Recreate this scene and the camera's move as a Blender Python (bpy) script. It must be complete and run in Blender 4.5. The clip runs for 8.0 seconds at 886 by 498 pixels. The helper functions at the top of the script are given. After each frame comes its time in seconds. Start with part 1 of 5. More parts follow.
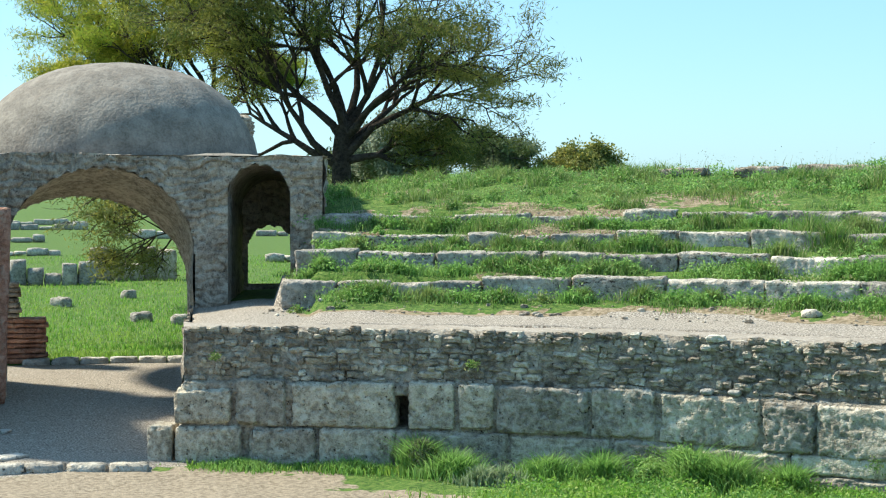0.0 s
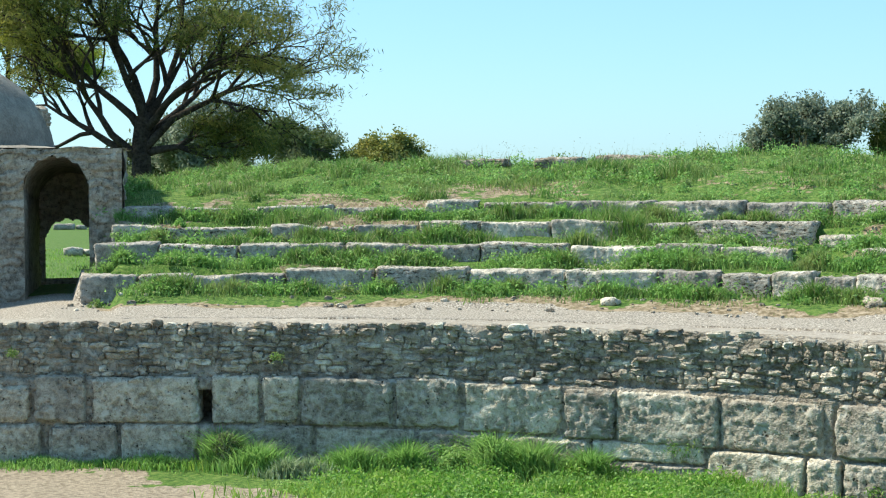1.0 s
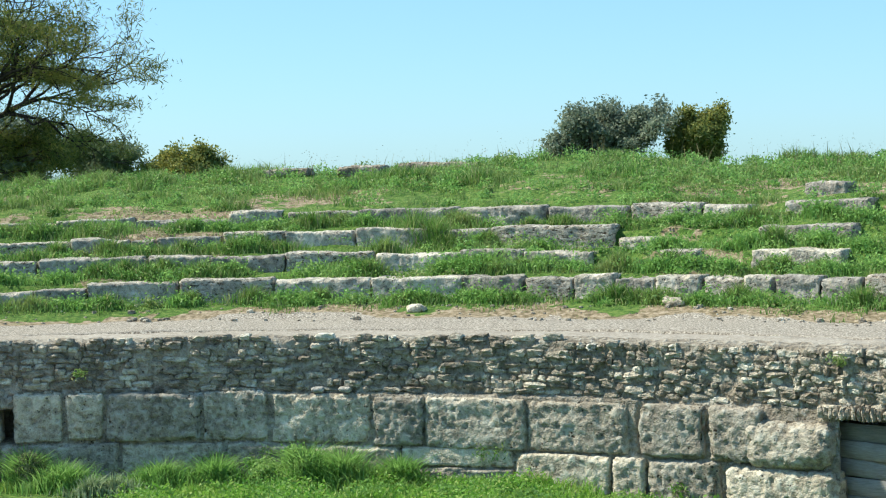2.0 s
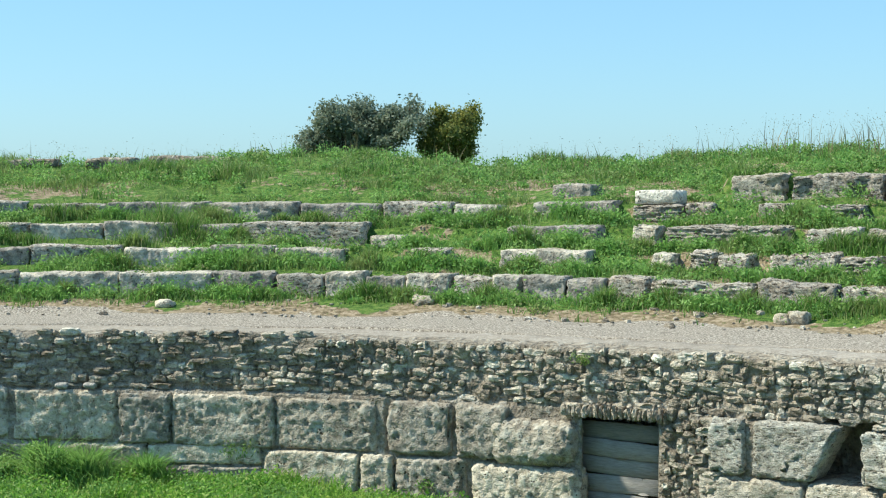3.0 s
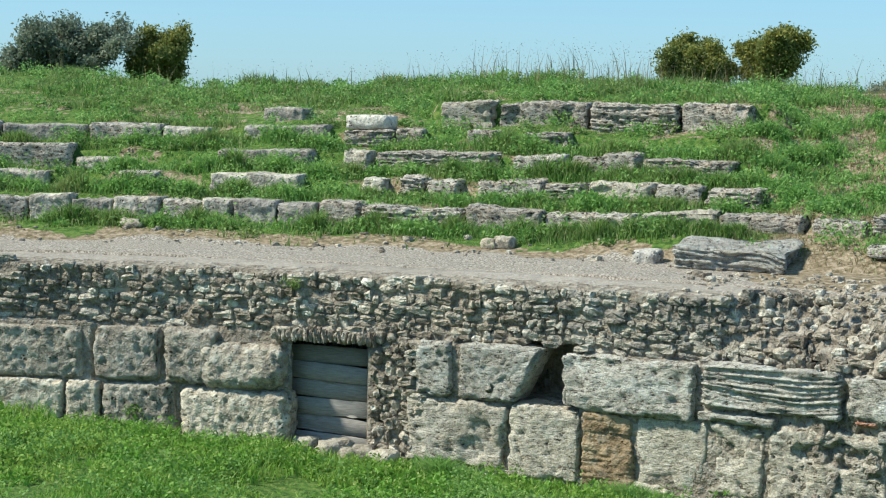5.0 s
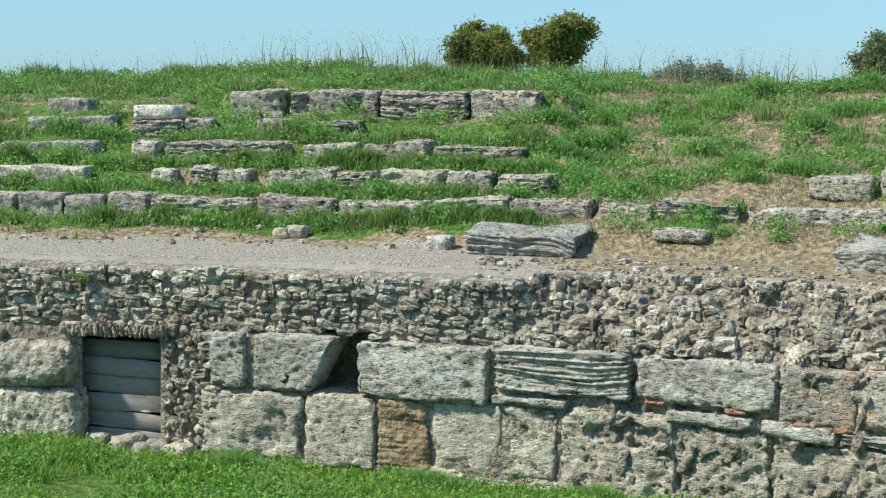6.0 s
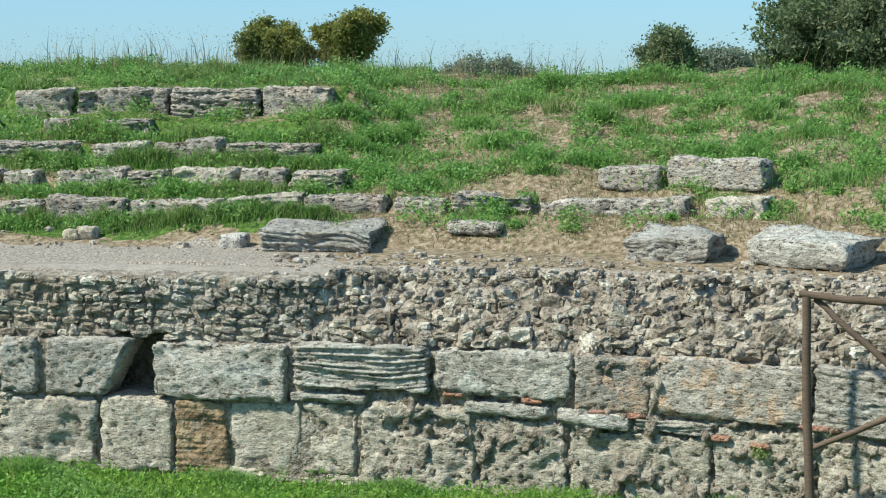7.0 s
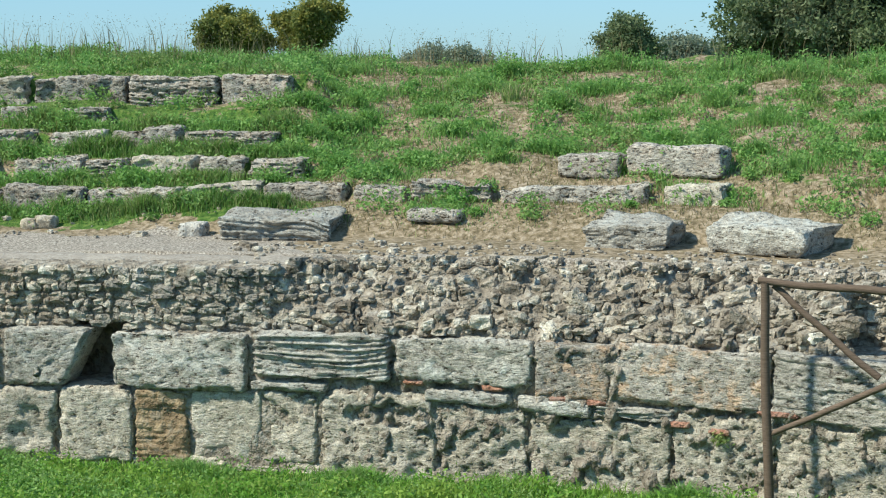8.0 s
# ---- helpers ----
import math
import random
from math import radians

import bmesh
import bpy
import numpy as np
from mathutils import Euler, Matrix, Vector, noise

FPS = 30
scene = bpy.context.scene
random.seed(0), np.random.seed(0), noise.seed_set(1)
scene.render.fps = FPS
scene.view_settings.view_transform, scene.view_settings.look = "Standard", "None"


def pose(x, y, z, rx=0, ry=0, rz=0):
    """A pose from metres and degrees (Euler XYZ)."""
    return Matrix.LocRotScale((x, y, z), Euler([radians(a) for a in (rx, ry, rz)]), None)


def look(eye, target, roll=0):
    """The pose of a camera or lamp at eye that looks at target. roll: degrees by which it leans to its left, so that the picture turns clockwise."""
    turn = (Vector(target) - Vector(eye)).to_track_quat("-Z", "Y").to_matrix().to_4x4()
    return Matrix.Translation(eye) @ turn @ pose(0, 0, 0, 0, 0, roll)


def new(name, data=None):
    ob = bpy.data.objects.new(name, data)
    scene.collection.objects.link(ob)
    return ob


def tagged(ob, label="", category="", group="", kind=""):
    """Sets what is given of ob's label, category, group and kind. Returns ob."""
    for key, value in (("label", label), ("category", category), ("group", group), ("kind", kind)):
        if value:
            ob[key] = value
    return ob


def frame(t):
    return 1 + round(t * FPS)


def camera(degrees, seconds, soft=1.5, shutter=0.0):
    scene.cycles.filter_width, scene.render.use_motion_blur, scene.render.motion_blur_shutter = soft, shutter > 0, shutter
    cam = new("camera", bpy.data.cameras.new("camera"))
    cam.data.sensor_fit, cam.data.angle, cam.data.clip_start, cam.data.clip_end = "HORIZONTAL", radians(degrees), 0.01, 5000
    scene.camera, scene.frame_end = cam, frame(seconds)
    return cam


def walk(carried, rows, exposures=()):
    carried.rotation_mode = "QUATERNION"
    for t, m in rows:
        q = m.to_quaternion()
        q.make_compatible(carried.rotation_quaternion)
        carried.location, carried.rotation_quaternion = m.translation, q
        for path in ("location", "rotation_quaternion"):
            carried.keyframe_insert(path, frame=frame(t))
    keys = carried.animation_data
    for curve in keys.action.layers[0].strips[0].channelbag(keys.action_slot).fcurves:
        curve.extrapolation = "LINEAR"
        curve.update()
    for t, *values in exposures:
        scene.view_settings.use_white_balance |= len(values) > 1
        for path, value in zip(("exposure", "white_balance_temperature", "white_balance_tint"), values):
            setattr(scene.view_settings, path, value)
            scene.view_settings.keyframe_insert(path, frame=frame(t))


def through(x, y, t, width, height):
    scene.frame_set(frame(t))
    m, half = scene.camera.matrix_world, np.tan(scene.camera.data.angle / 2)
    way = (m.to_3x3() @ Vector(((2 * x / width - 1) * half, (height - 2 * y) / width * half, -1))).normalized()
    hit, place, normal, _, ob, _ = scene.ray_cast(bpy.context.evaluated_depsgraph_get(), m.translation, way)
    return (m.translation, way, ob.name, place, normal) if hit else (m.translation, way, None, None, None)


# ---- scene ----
EYE = 3.65
cam = camera(29.29, 8.0, soft=1.15)
PATH = [
    (0.0, pose(0, 0, EYE, 88.177, 0, 25.890) @ pose(0, 0, 0, 0, 0, 0.104)),
    (0.5, pose(0, 0, EYE, 87.694, 0, 22.126) @ pose(0, 0, 0, 0, 0, -0.533)),
    (1.0, pose(0, 0, EYE, 87.882, 0, 19.252) @ pose(0, 0, 0, 0, 0, -0.183)),
    (1.5, pose(0, 0, EYE, 87.597, 0, 16.358) @ pose(0, 0, 0, 0, 0, -1.101)),
    (1.7, pose(0, 0, EYE, 87.790, 0, 14.985) @ pose(0, 0, 0, 0, 0, -1.357)),
    (2.8, pose(0, 0, EYE, 88.205, 0, 5.841) @ pose(0, 0, 0, 0, 0, -0.155)),
    (3.0, pose(0, 0, EYE, 87.886, 0, 4.280) @ pose(0, 0, 0, 0, 0, -0.065)),
    (3.5, pose(0, 0, EYE, 86.799, 0, 2.321) @ pose(0, 0, 0, 0, 0, -0.443)),
    (4.0, pose(0, 0, EYE, 86.132, 0, -0.007) @ pose(0, 0, 0, 0, 0, -0.770)),
    (4.2, pose(0, 0, EYE, 85.842, 0, -1.039) @ pose(0, 0, 0, 0, 0, -0.220)),
    (5.3, pose(0, 0, EYE, 85.259, 0, -7.335) @ pose(0, 0, 0, 0, 0, 0.825)),
    (5.5, pose(0, 0, EYE, 85.145, 0, -8.631) @ pose(0, 0, 0, 0, 0, 0.730)),
    (6.0, pose(0, 0, EYE, 85.070, 0, -12.524) @ pose(0, 0, 0, 0, 0, 0.349)),
    (6.5, pose(0, 0, EYE, 84.629, 0, -16.721) @ pose(0, 0, 0, 0, 0, 0.142)),
    (7.0, pose(0, 0, EYE, 84.917, 0, -19.451) @ pose(0, 0, 0, 0, 0, -0.363)),
    (7.5, pose(0, 0, EYE, 85.378, 0, -21.294) @ pose(0, 0, 0, 0, 0, -0.857)),
    (8.0, pose(0, 0, EYE, 84.501, 0, -20.803) @ pose(0, 0, 0, 0, 0, -0.440)),
]
walk(cam, PATH, [(0.0, 1.15, 6600, 4), (3.5, 0.8, 6400, 2), (6.0, 0.66, 6320, 4), (8.0, 0.65, 6320, 3)])

# ---- light ----
SUN_AZ, SUN_EL = -93.0, 48.0
world = bpy.data.worlds.new("sky")
scene.world = world
world.use_nodes = True
wn = world.node_tree.nodes
sky = wn.new("ShaderNodeTexSky")
sky.sky_type, sky.sun_disc = "NISHITA", False
sky.sun_elevation, sky.sun_rotation = radians(SUN_EL), radians(SUN_AZ)
sky.air_density, sky.dust_density, sky.ozone_density = 1.0, 0.5, 2.0
wn["Background"].inputs["Strength"].default_value = 0.118
haze = wn.new("ShaderNodeMix")
haze.data_type, haze.blend_type = "RGBA", "MULTIPLY"
haze.inputs[0].default_value, haze.inputs[7].default_value = 1.0, (0.60, 0.76, 0.96, 1)
world.node_tree.links.new(sky.outputs[0], haze.inputs[6])
veil = wn.new("ShaderNodeMix")
veil.data_type = "RGBA"
veil.inputs[0].default_value, veil.inputs[7].default_value = 0.45, (1.45, 2.85, 3.9, 1)
world.node_tree.links.new(haze.outputs[2], veil.inputs[6])
world.node_tree.links.new(veil.outputs[2], wn["Background"].inputs["Color"])
sun_data = bpy.data.lights.new("sun", "SUN")
sun_data.energy, sun_data.angle, sun_data.color = 3.9, radians(4.5), (1.0, 0.92, 0.78)
sun = new("sun", sun_data)
sa, se = radians(SUN_AZ), radians(SUN_EL)
sun.matrix_world = look((60 * math.sin(sa) * math.cos(se), 60 * math.cos(sa) * math.cos(se), 60 * math.sin(se)), (0, 0, 0))


# ---- materials ----
def ramp(nt, fac, stops):
    n = nt.nodes.new("ShaderNodeValToRGB")
    while len(n.color_ramp.elements) < len(stops):
        n.color_ramp.elements.new(0.5)
    for e, (pos, col) in zip(n.color_ramp.elements, stops):
        e.position, e.color = pos, (*col, 1)
    nt.links.new(fac, n.inputs[0])
    return n.outputs[0]


def noise_node(nt, vec, scale, detail=4.0, rough=0.6):
    n = nt.nodes.new("ShaderNodeTexNoise")
    n.inputs["Scale"].default_value, n.inputs["Detail"].default_value, n.inputs["Roughness"].default_value = scale, detail, rough
    nt.links.new(vec, n.inputs["Vector"])
    return n.outputs[0]


def mix(nt, fac, a, b, mode="MIX"):
    n = nt.nodes.new("ShaderNodeMix")
    n.data_type, n.blend_type = "RGBA", mode
    for socket, v in ((n.inputs[0], fac), (n.inputs[6], a), (n.inputs[7], b)):
        if isinstance(v, bpy.types.NodeSocket):
            nt.links.new(v, socket)
        elif isinstance(v, tuple):
            socket.default_value = (*v, 1)
        else:
            socket.default_value = v
    return n.outputs[2]


def start_material(name, rough=0.9):
    m = bpy.data.materials.new(name)
    m.use_nodes = True
    nt = m.node_tree
    b = nt.nodes["Principled BSDF"]
    b.inputs["Roughness"].default_value = rough
    b.inputs["Specular IOR Level"].default_value = 0.25
    pos = nt.nodes.new("ShaderNodeNewGeometry").outputs["Position"]
    return m, nt, b, pos


def bump(nt, b, height, strength, distance):
    n = nt.nodes.new("ShaderNodeBump")
    n.inputs["Strength"].default_value, n.inputs["Distance"].default_value = strength, distance
    nt.links.new(height, n.inputs["Height"])
    nt.links.new(n.outputs[0], b.inputs["Normal"])


def stone_material(name, dark, mid, light, tint, tint_amount=0.25, grain=60.0, per="object", pits=True, rough=0.92, relief=0.034, contrast=0.42):
    """Weathered stone: broad stains, coarse and fine grain, patches of another tone; crevices and pits hold shade
    painted in the colour.
    """
    m, nt, b, pos = start_material(name, rough)
    broad = noise_node(nt, pos, 2.6, 5, 0.58)
    coarse = noise_node(nt, pos, 13.0, 4, 0.6)
    fine = noise_node(nt, pos, grain, 2, 0.55)
    base = ramp(nt, broad, [(0.38, tuple(c * 0.8 for c in dark)), (0.47, dark), (0.53, mid), (0.64, light)])
    # Low parts of the coarse noise are coloured dark, as shade in crevices.
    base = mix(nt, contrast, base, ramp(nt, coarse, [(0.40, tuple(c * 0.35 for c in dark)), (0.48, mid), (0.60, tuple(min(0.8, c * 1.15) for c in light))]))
    base = mix(nt, 0.27, base, ramp(nt, fine, [(0.35, tuple(c * 0.4 for c in mid)), (0.6, light)]))
    spots = noise_node(nt, pos, 6.5, 5, 0.65)
    base = mix(nt, ramp(nt, spots, [(0.54, (0, 0, 0)), (0.64, (tint_amount,) * 3)]), base, tint)
    if per == "object":
        rnd = nt.nodes.new("ShaderNodeObjectInfo").outputs["Random"]
    else:
        rnd = nt.nodes.new("ShaderNodeNewGeometry").outputs["Random Per Island"]
    tones = [(0.0, (0.68, 0.67, 0.67)), (0.5, (0.95, 0.93, 0.9)), (1.0, (1.2, 1.17, 1.1))] if per == "object" else [(0.0, (0.6, 0.56, 0.52)), (0.5, (0.95, 0.91, 0.86)), (0.88, (1.18, 1.15, 1.1)), (1.0, (1.42, 1.45, 1.43))]
    base = mix(nt, 1.0, base, ramp(nt, rnd, tones), "MULTIPLY")
    height = mix(nt, 0.25, ramp(nt, coarse, [(0.36, (0, 0, 0)), (0.62, (1, 1, 1))]), fine)
    if pits:
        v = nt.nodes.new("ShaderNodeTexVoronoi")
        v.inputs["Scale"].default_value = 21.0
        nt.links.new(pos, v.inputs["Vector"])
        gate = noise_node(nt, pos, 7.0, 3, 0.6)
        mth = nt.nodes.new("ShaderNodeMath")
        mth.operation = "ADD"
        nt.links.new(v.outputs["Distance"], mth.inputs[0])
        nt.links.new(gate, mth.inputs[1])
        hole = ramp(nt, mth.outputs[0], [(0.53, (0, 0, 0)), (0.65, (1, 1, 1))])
        # Pit shade goes into the colour, where the bump sinks.
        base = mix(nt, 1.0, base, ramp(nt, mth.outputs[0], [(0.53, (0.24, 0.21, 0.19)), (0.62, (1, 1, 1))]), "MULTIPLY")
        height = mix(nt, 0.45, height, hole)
    nt.links.new(base, b.inputs["Base Color"])
    bump(nt, b, height, 1.0, relief)
    return m


def travertine_material(name, dark, mid, light, crust, crust_amount, hollow=0.34, relief=0.05):
    """Weathered travertine: bedded hollows at two sizes and seams, with their shade put into the colour, a pale crust
    in patches.
    """
    m, nt, b, pos = start_material(name, 0.95)
    mp = nt.nodes.new("ShaderNodeMapping")
    mp.inputs["Scale"].default_value = (1, 1, 2.2)
    nt.links.new(pos, mp.inputs["Vector"])
    broad = noise_node(nt, pos, 1.9, 5, 0.6)
    coarse = noise_node(nt, mp.outputs[0], 8.0, 5, 0.68)
    holes = noise_node(nt, mp.outputs[0], 15.0, 4, 0.7)
    fine = noise_node(nt, pos, 62.0, 3, 0.65)
    base = ramp(nt, broad, [(0.36, dark), (0.48, mid), (0.62, light)])
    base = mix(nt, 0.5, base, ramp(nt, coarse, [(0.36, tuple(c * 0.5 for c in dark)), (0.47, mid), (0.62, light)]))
    base = mix(nt, ramp(nt, noise_node(nt, pos, 4.2, 6, 0.7), [(0.50, (0, 0, 0)), (0.60, (crust_amount,) * 3)]), base, crust)
    base = mix(nt, 0.4, base, ramp(nt, fine, [(0.36, tuple(c * 0.35 for c in mid)), (0.6, tuple(min(0.8, c * 1.1) for c in light))]))
    # Shade painted into hollows and seams, from the noises that drive the bump.
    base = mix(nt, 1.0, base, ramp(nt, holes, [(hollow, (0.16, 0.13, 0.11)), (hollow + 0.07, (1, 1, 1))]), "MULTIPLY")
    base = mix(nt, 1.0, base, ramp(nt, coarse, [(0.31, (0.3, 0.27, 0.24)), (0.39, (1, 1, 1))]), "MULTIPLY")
    rnd = nt.nodes.new("ShaderNodeObjectInfo").outputs["Random"]
    base = mix(nt, 1.0, base, ramp(nt, rnd, [(0.0, (0.84, 0.82, 0.8)), (1.0, (1.12, 1.1, 1.07))]), "MULTIPLY")
    nt.links.new(base, b.inputs["Base Color"])
    height = mix(nt, 0.5, ramp(nt, holes, [(hollow - 0.04, (0, 0, 0)), (0.5, (1, 1, 1))]), ramp(nt, coarse, [(0.3, (0, 0, 0)), (0.66, (1, 1, 1))]))
    bump(nt, b, mix(nt, 0.18, height, fine), 1.0, relief)
    return m


def soil_material(name, a, b_col, c, scale=7.0, pebble=40.0):
    m, nt, b, pos = start_material(name, 1.0)
    broad = noise_node(nt, pos, scale * 0.12, 5, 0.6)
    fine = noise_node(nt, pos, pebble, 2, 0.6)
    base = mix(nt, ramp(nt, broad, [(0.4, (0, 0, 0)), (0.62, (1, 1, 1))]), a, b_col)
    base = mix(nt, ramp(nt, fine, [(0.45, (0, 0, 0)), (0.75, (0.8, 0.8, 0.8))]), base, c)
    base = mix(nt, 0.6, base, ramp(nt, noise_node(nt, pos, pebble * 0.35, 3, 0.7), [(0.3, (0.45, 0.42, 0.38)), (0.6, (1, 1, 1))]), "MULTIPLY")
    nt.links.new(base, b.inputs["Base Color"])
    bump(nt, b, fine, 0.7, 0.03)
    return m


def leaf_material(name, cols, patch, patch_scale=0.9, rough=0.65, through=0.35):
    """Leaves or blades: tone by piece, drifts of another tone, and some light let through."""
    m, nt, b, pos = start_material(name, rough)
    geo = nt.nodes.new("ShaderNodeNewGeometry")
    base = ramp(nt, geo.outputs["Random Per Island"], [(i / (len(cols) - 1), c) for i, c in enumerate(cols)])
    drift = noise_node(nt, pos, patch_scale, 4, 0.65)
    base = mix(nt, ramp(nt, drift, [(0.47, (0, 0, 0)), (0.66, (0.75, 0.75, 0.75))]), base, patch)
    nt.links.new(base, b.inputs["Base Color"])
    tr = nt.nodes.new("ShaderNodeBsdfTranslucent")
    nt.links.new(base, tr.inputs["Color"])
    ms = nt.nodes.new("ShaderNodeMixShader")
    ms.inputs[0].default_value = through
    nt.links.new(b.outputs[0], ms.inputs[1])
    nt.links.new(tr.outputs[0], ms.inputs[2])
    nt.links.new(ms.outputs[0], nt.nodes["Material Output"].inputs[0])
    return m


def wood_material(name, dark, light):
    m, nt, b, pos = start_material(name, 0.85)
    mp = nt.nodes.new("ShaderNodeMapping")
    mp.inputs["Scale"].default_value = (3, 3, 40)
    nt.links.new(pos, mp.inputs["Vector"])
    g = noise_node(nt, mp.outputs[0], 3.0, 5, 0.7)
    base = ramp(nt, g, [(0.3, dark), (0.7, light)])
    rnd = nt.nodes.new("ShaderNodeObjectInfo").outputs["Random"]
    base = mix(nt, 1.0, base, ramp(nt, rnd, [(0, (0.7, 0.68, 0.66)), (1, (1.15, 1.12, 1.1))]), "MULTIPLY")
    nt.links.new(base, b.inputs["Base Color"])
    bump(nt, b, g, 0.6, 0.01)
    return m


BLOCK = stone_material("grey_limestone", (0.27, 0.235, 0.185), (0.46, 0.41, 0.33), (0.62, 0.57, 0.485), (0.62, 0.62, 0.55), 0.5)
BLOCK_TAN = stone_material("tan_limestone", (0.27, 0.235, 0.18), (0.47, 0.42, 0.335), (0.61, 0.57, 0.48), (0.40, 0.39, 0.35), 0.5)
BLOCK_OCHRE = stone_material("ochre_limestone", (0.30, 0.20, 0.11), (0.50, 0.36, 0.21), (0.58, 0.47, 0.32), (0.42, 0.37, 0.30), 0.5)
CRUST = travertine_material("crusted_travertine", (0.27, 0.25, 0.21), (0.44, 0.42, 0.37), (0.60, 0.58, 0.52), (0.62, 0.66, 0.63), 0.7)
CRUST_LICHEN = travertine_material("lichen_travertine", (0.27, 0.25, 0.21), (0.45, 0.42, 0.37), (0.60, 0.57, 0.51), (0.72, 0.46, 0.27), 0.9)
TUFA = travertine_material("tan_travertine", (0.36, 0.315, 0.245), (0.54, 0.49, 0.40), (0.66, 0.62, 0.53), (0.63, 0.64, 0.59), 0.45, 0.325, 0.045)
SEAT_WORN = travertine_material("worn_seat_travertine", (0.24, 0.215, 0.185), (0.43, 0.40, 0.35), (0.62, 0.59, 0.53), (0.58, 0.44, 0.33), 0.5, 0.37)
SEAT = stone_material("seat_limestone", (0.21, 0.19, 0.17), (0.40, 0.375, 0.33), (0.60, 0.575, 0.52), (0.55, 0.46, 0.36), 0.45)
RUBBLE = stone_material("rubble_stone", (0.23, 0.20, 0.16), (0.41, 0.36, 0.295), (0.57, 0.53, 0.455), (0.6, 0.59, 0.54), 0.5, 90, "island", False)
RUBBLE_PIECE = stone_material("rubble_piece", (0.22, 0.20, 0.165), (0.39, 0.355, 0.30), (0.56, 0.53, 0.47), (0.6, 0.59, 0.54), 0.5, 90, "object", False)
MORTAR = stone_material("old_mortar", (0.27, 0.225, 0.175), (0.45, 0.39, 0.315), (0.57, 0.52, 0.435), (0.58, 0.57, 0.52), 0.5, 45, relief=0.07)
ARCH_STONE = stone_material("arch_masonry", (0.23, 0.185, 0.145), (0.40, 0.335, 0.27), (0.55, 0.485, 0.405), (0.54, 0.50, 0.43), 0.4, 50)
DOME = stone_material("dome_concrete", (0.25, 0.225, 0.195), (0.32, 0.29, 0.25), (0.39, 0.36, 0.315), (0.25, 0.205, 0.165), 0.35, 30, "object", False, relief=0.008, contrast=0.2)
WHITE_STONE = stone_material("pale_stone", (0.48, 0.46, 0.42), (0.62, 0.6, 0.55), (0.74, 0.72, 0.66), (0.5, 0.47, 0.4), 0.3)
BRICK = stone_material("old_brick", (0.32, 0.15, 0.10), (0.47, 0.235, 0.165), (0.55, 0.33, 0.25), (0.42, 0.36, 0.3), 0.4, 60, "object", False)
GRAVEL = soil_material("gravel", (0.31, 0.27, 0.225), (0.38, 0.335, 0.285), (0.54, 0.5, 0.44), 5, 42)


def cover_material():
    """Ground whose turf, bare earth, gravel and sand meet along ragged edges, by the share stored on the mesh."""
    m, nt, b, pos = start_material("ground_cover", 1.0)
    share = nt.nodes.new("ShaderNodeVertexColor")
    share.layer_name = "cover"
    sep = nt.nodes.new("ShaderNodeSeparateColor")
    nt.links.new(share.outputs[0], sep.inputs[0])
    rag = noise_node(nt, pos, 5.0, 5, 0.6)
    fine = noise_node(nt, pos, 42.0, 2, 0.6)
    mid = noise_node(nt, pos, 14.0, 4, 0.6)

    def gate(value):
        n = nt.nodes.new("ShaderNodeMath")
        n.operation = "ADD"
        nt.links.new(value, n.inputs[0])
        nt.links.new(rag, n.inputs[1])
        return ramp(nt, n.outputs[0], [(0.92, (0, 0, 0)), (1.04, (1, 1, 1))])

    turf = ramp(nt, mid, [(0.35, (0.035, 0.075, 0.014)), (0.5, (0.075, 0.15, 0.025)), (0.65, (0.15, 0.20, 0.05))])
    earth = ramp(nt, mid, [(0.35, (0.12, 0.095, 0.055)), (0.5, (0.25, 0.195, 0.125)), (0.66, (0.40, 0.325, 0.24))])
    gravel = ramp(nt, fine, [(0.32, (0.13, 0.11, 0.09)), (0.5, (0.30, 0.262, 0.22)), (0.68, (0.50, 0.46, 0.40))])
    sand = ramp(nt, mid, [(0.35, (0.18, 0.145, 0.105)), (0.6, (0.34, 0.285, 0.215))])
    base = mix(nt, gate(sep.outputs[0]), turf, earth)
    base = mix(nt, gate(sep.outputs[1]), base, gravel)
    base = mix(nt, gate(sep.outputs[2]), base, sand)
    base = mix(nt, 0.27, base, ramp(nt, fine, [(0.35, (0.4, 0.38, 0.35)), (0.6, (1.2, 1.18, 1.15))]), "MULTIPLY")
    nt.links.new(base, b.inputs["Base Color"])
    bump(nt, b, mix(nt, 0.5, mid, fine), 0.9, 0.04)
    return m


COVER = cover_material()
GRASS = leaf_material("green_grass", [(0.08, 0.19, 0.03), (0.15, 0.33, 0.045), (0.22, 0.44, 0.065), (0.38, 0.46, 0.15)], (0.32, 0.45, 0.09), 0.8, 0.55, 0.45)
SLOPE_GRASS = leaf_material("meadow_grass", [(0.07, 0.15, 0.035), (0.12, 0.25, 0.05), (0.19, 0.35, 0.075), (0.40, 0.40, 0.2)], (0.28, 0.34, 0.12), 1.3, 0.55, 0.42)
DRY = leaf_material("dry_stalk", [(0.20, 0.16, 0.09), (0.30, 0.25, 0.14), (0.16, 0.17, 0.07)], (0.22, 0.22, 0.10))
WEED = leaf_material("weed_leaf", [(0.12, 0.24, 0.06), (0.20, 0.39, 0.095), (0.30, 0.50, 0.14)], (0.34, 0.48, 0.17), 2.0, 0.5, 0.5)
PALE_WEED = leaf_material("pale_weed_leaf", [(0.2, 0.28, 0.13), (0.3, 0.38, 0.22), (0.4, 0.46, 0.3)], (0.24, 0.34, 0.16), 2.0)
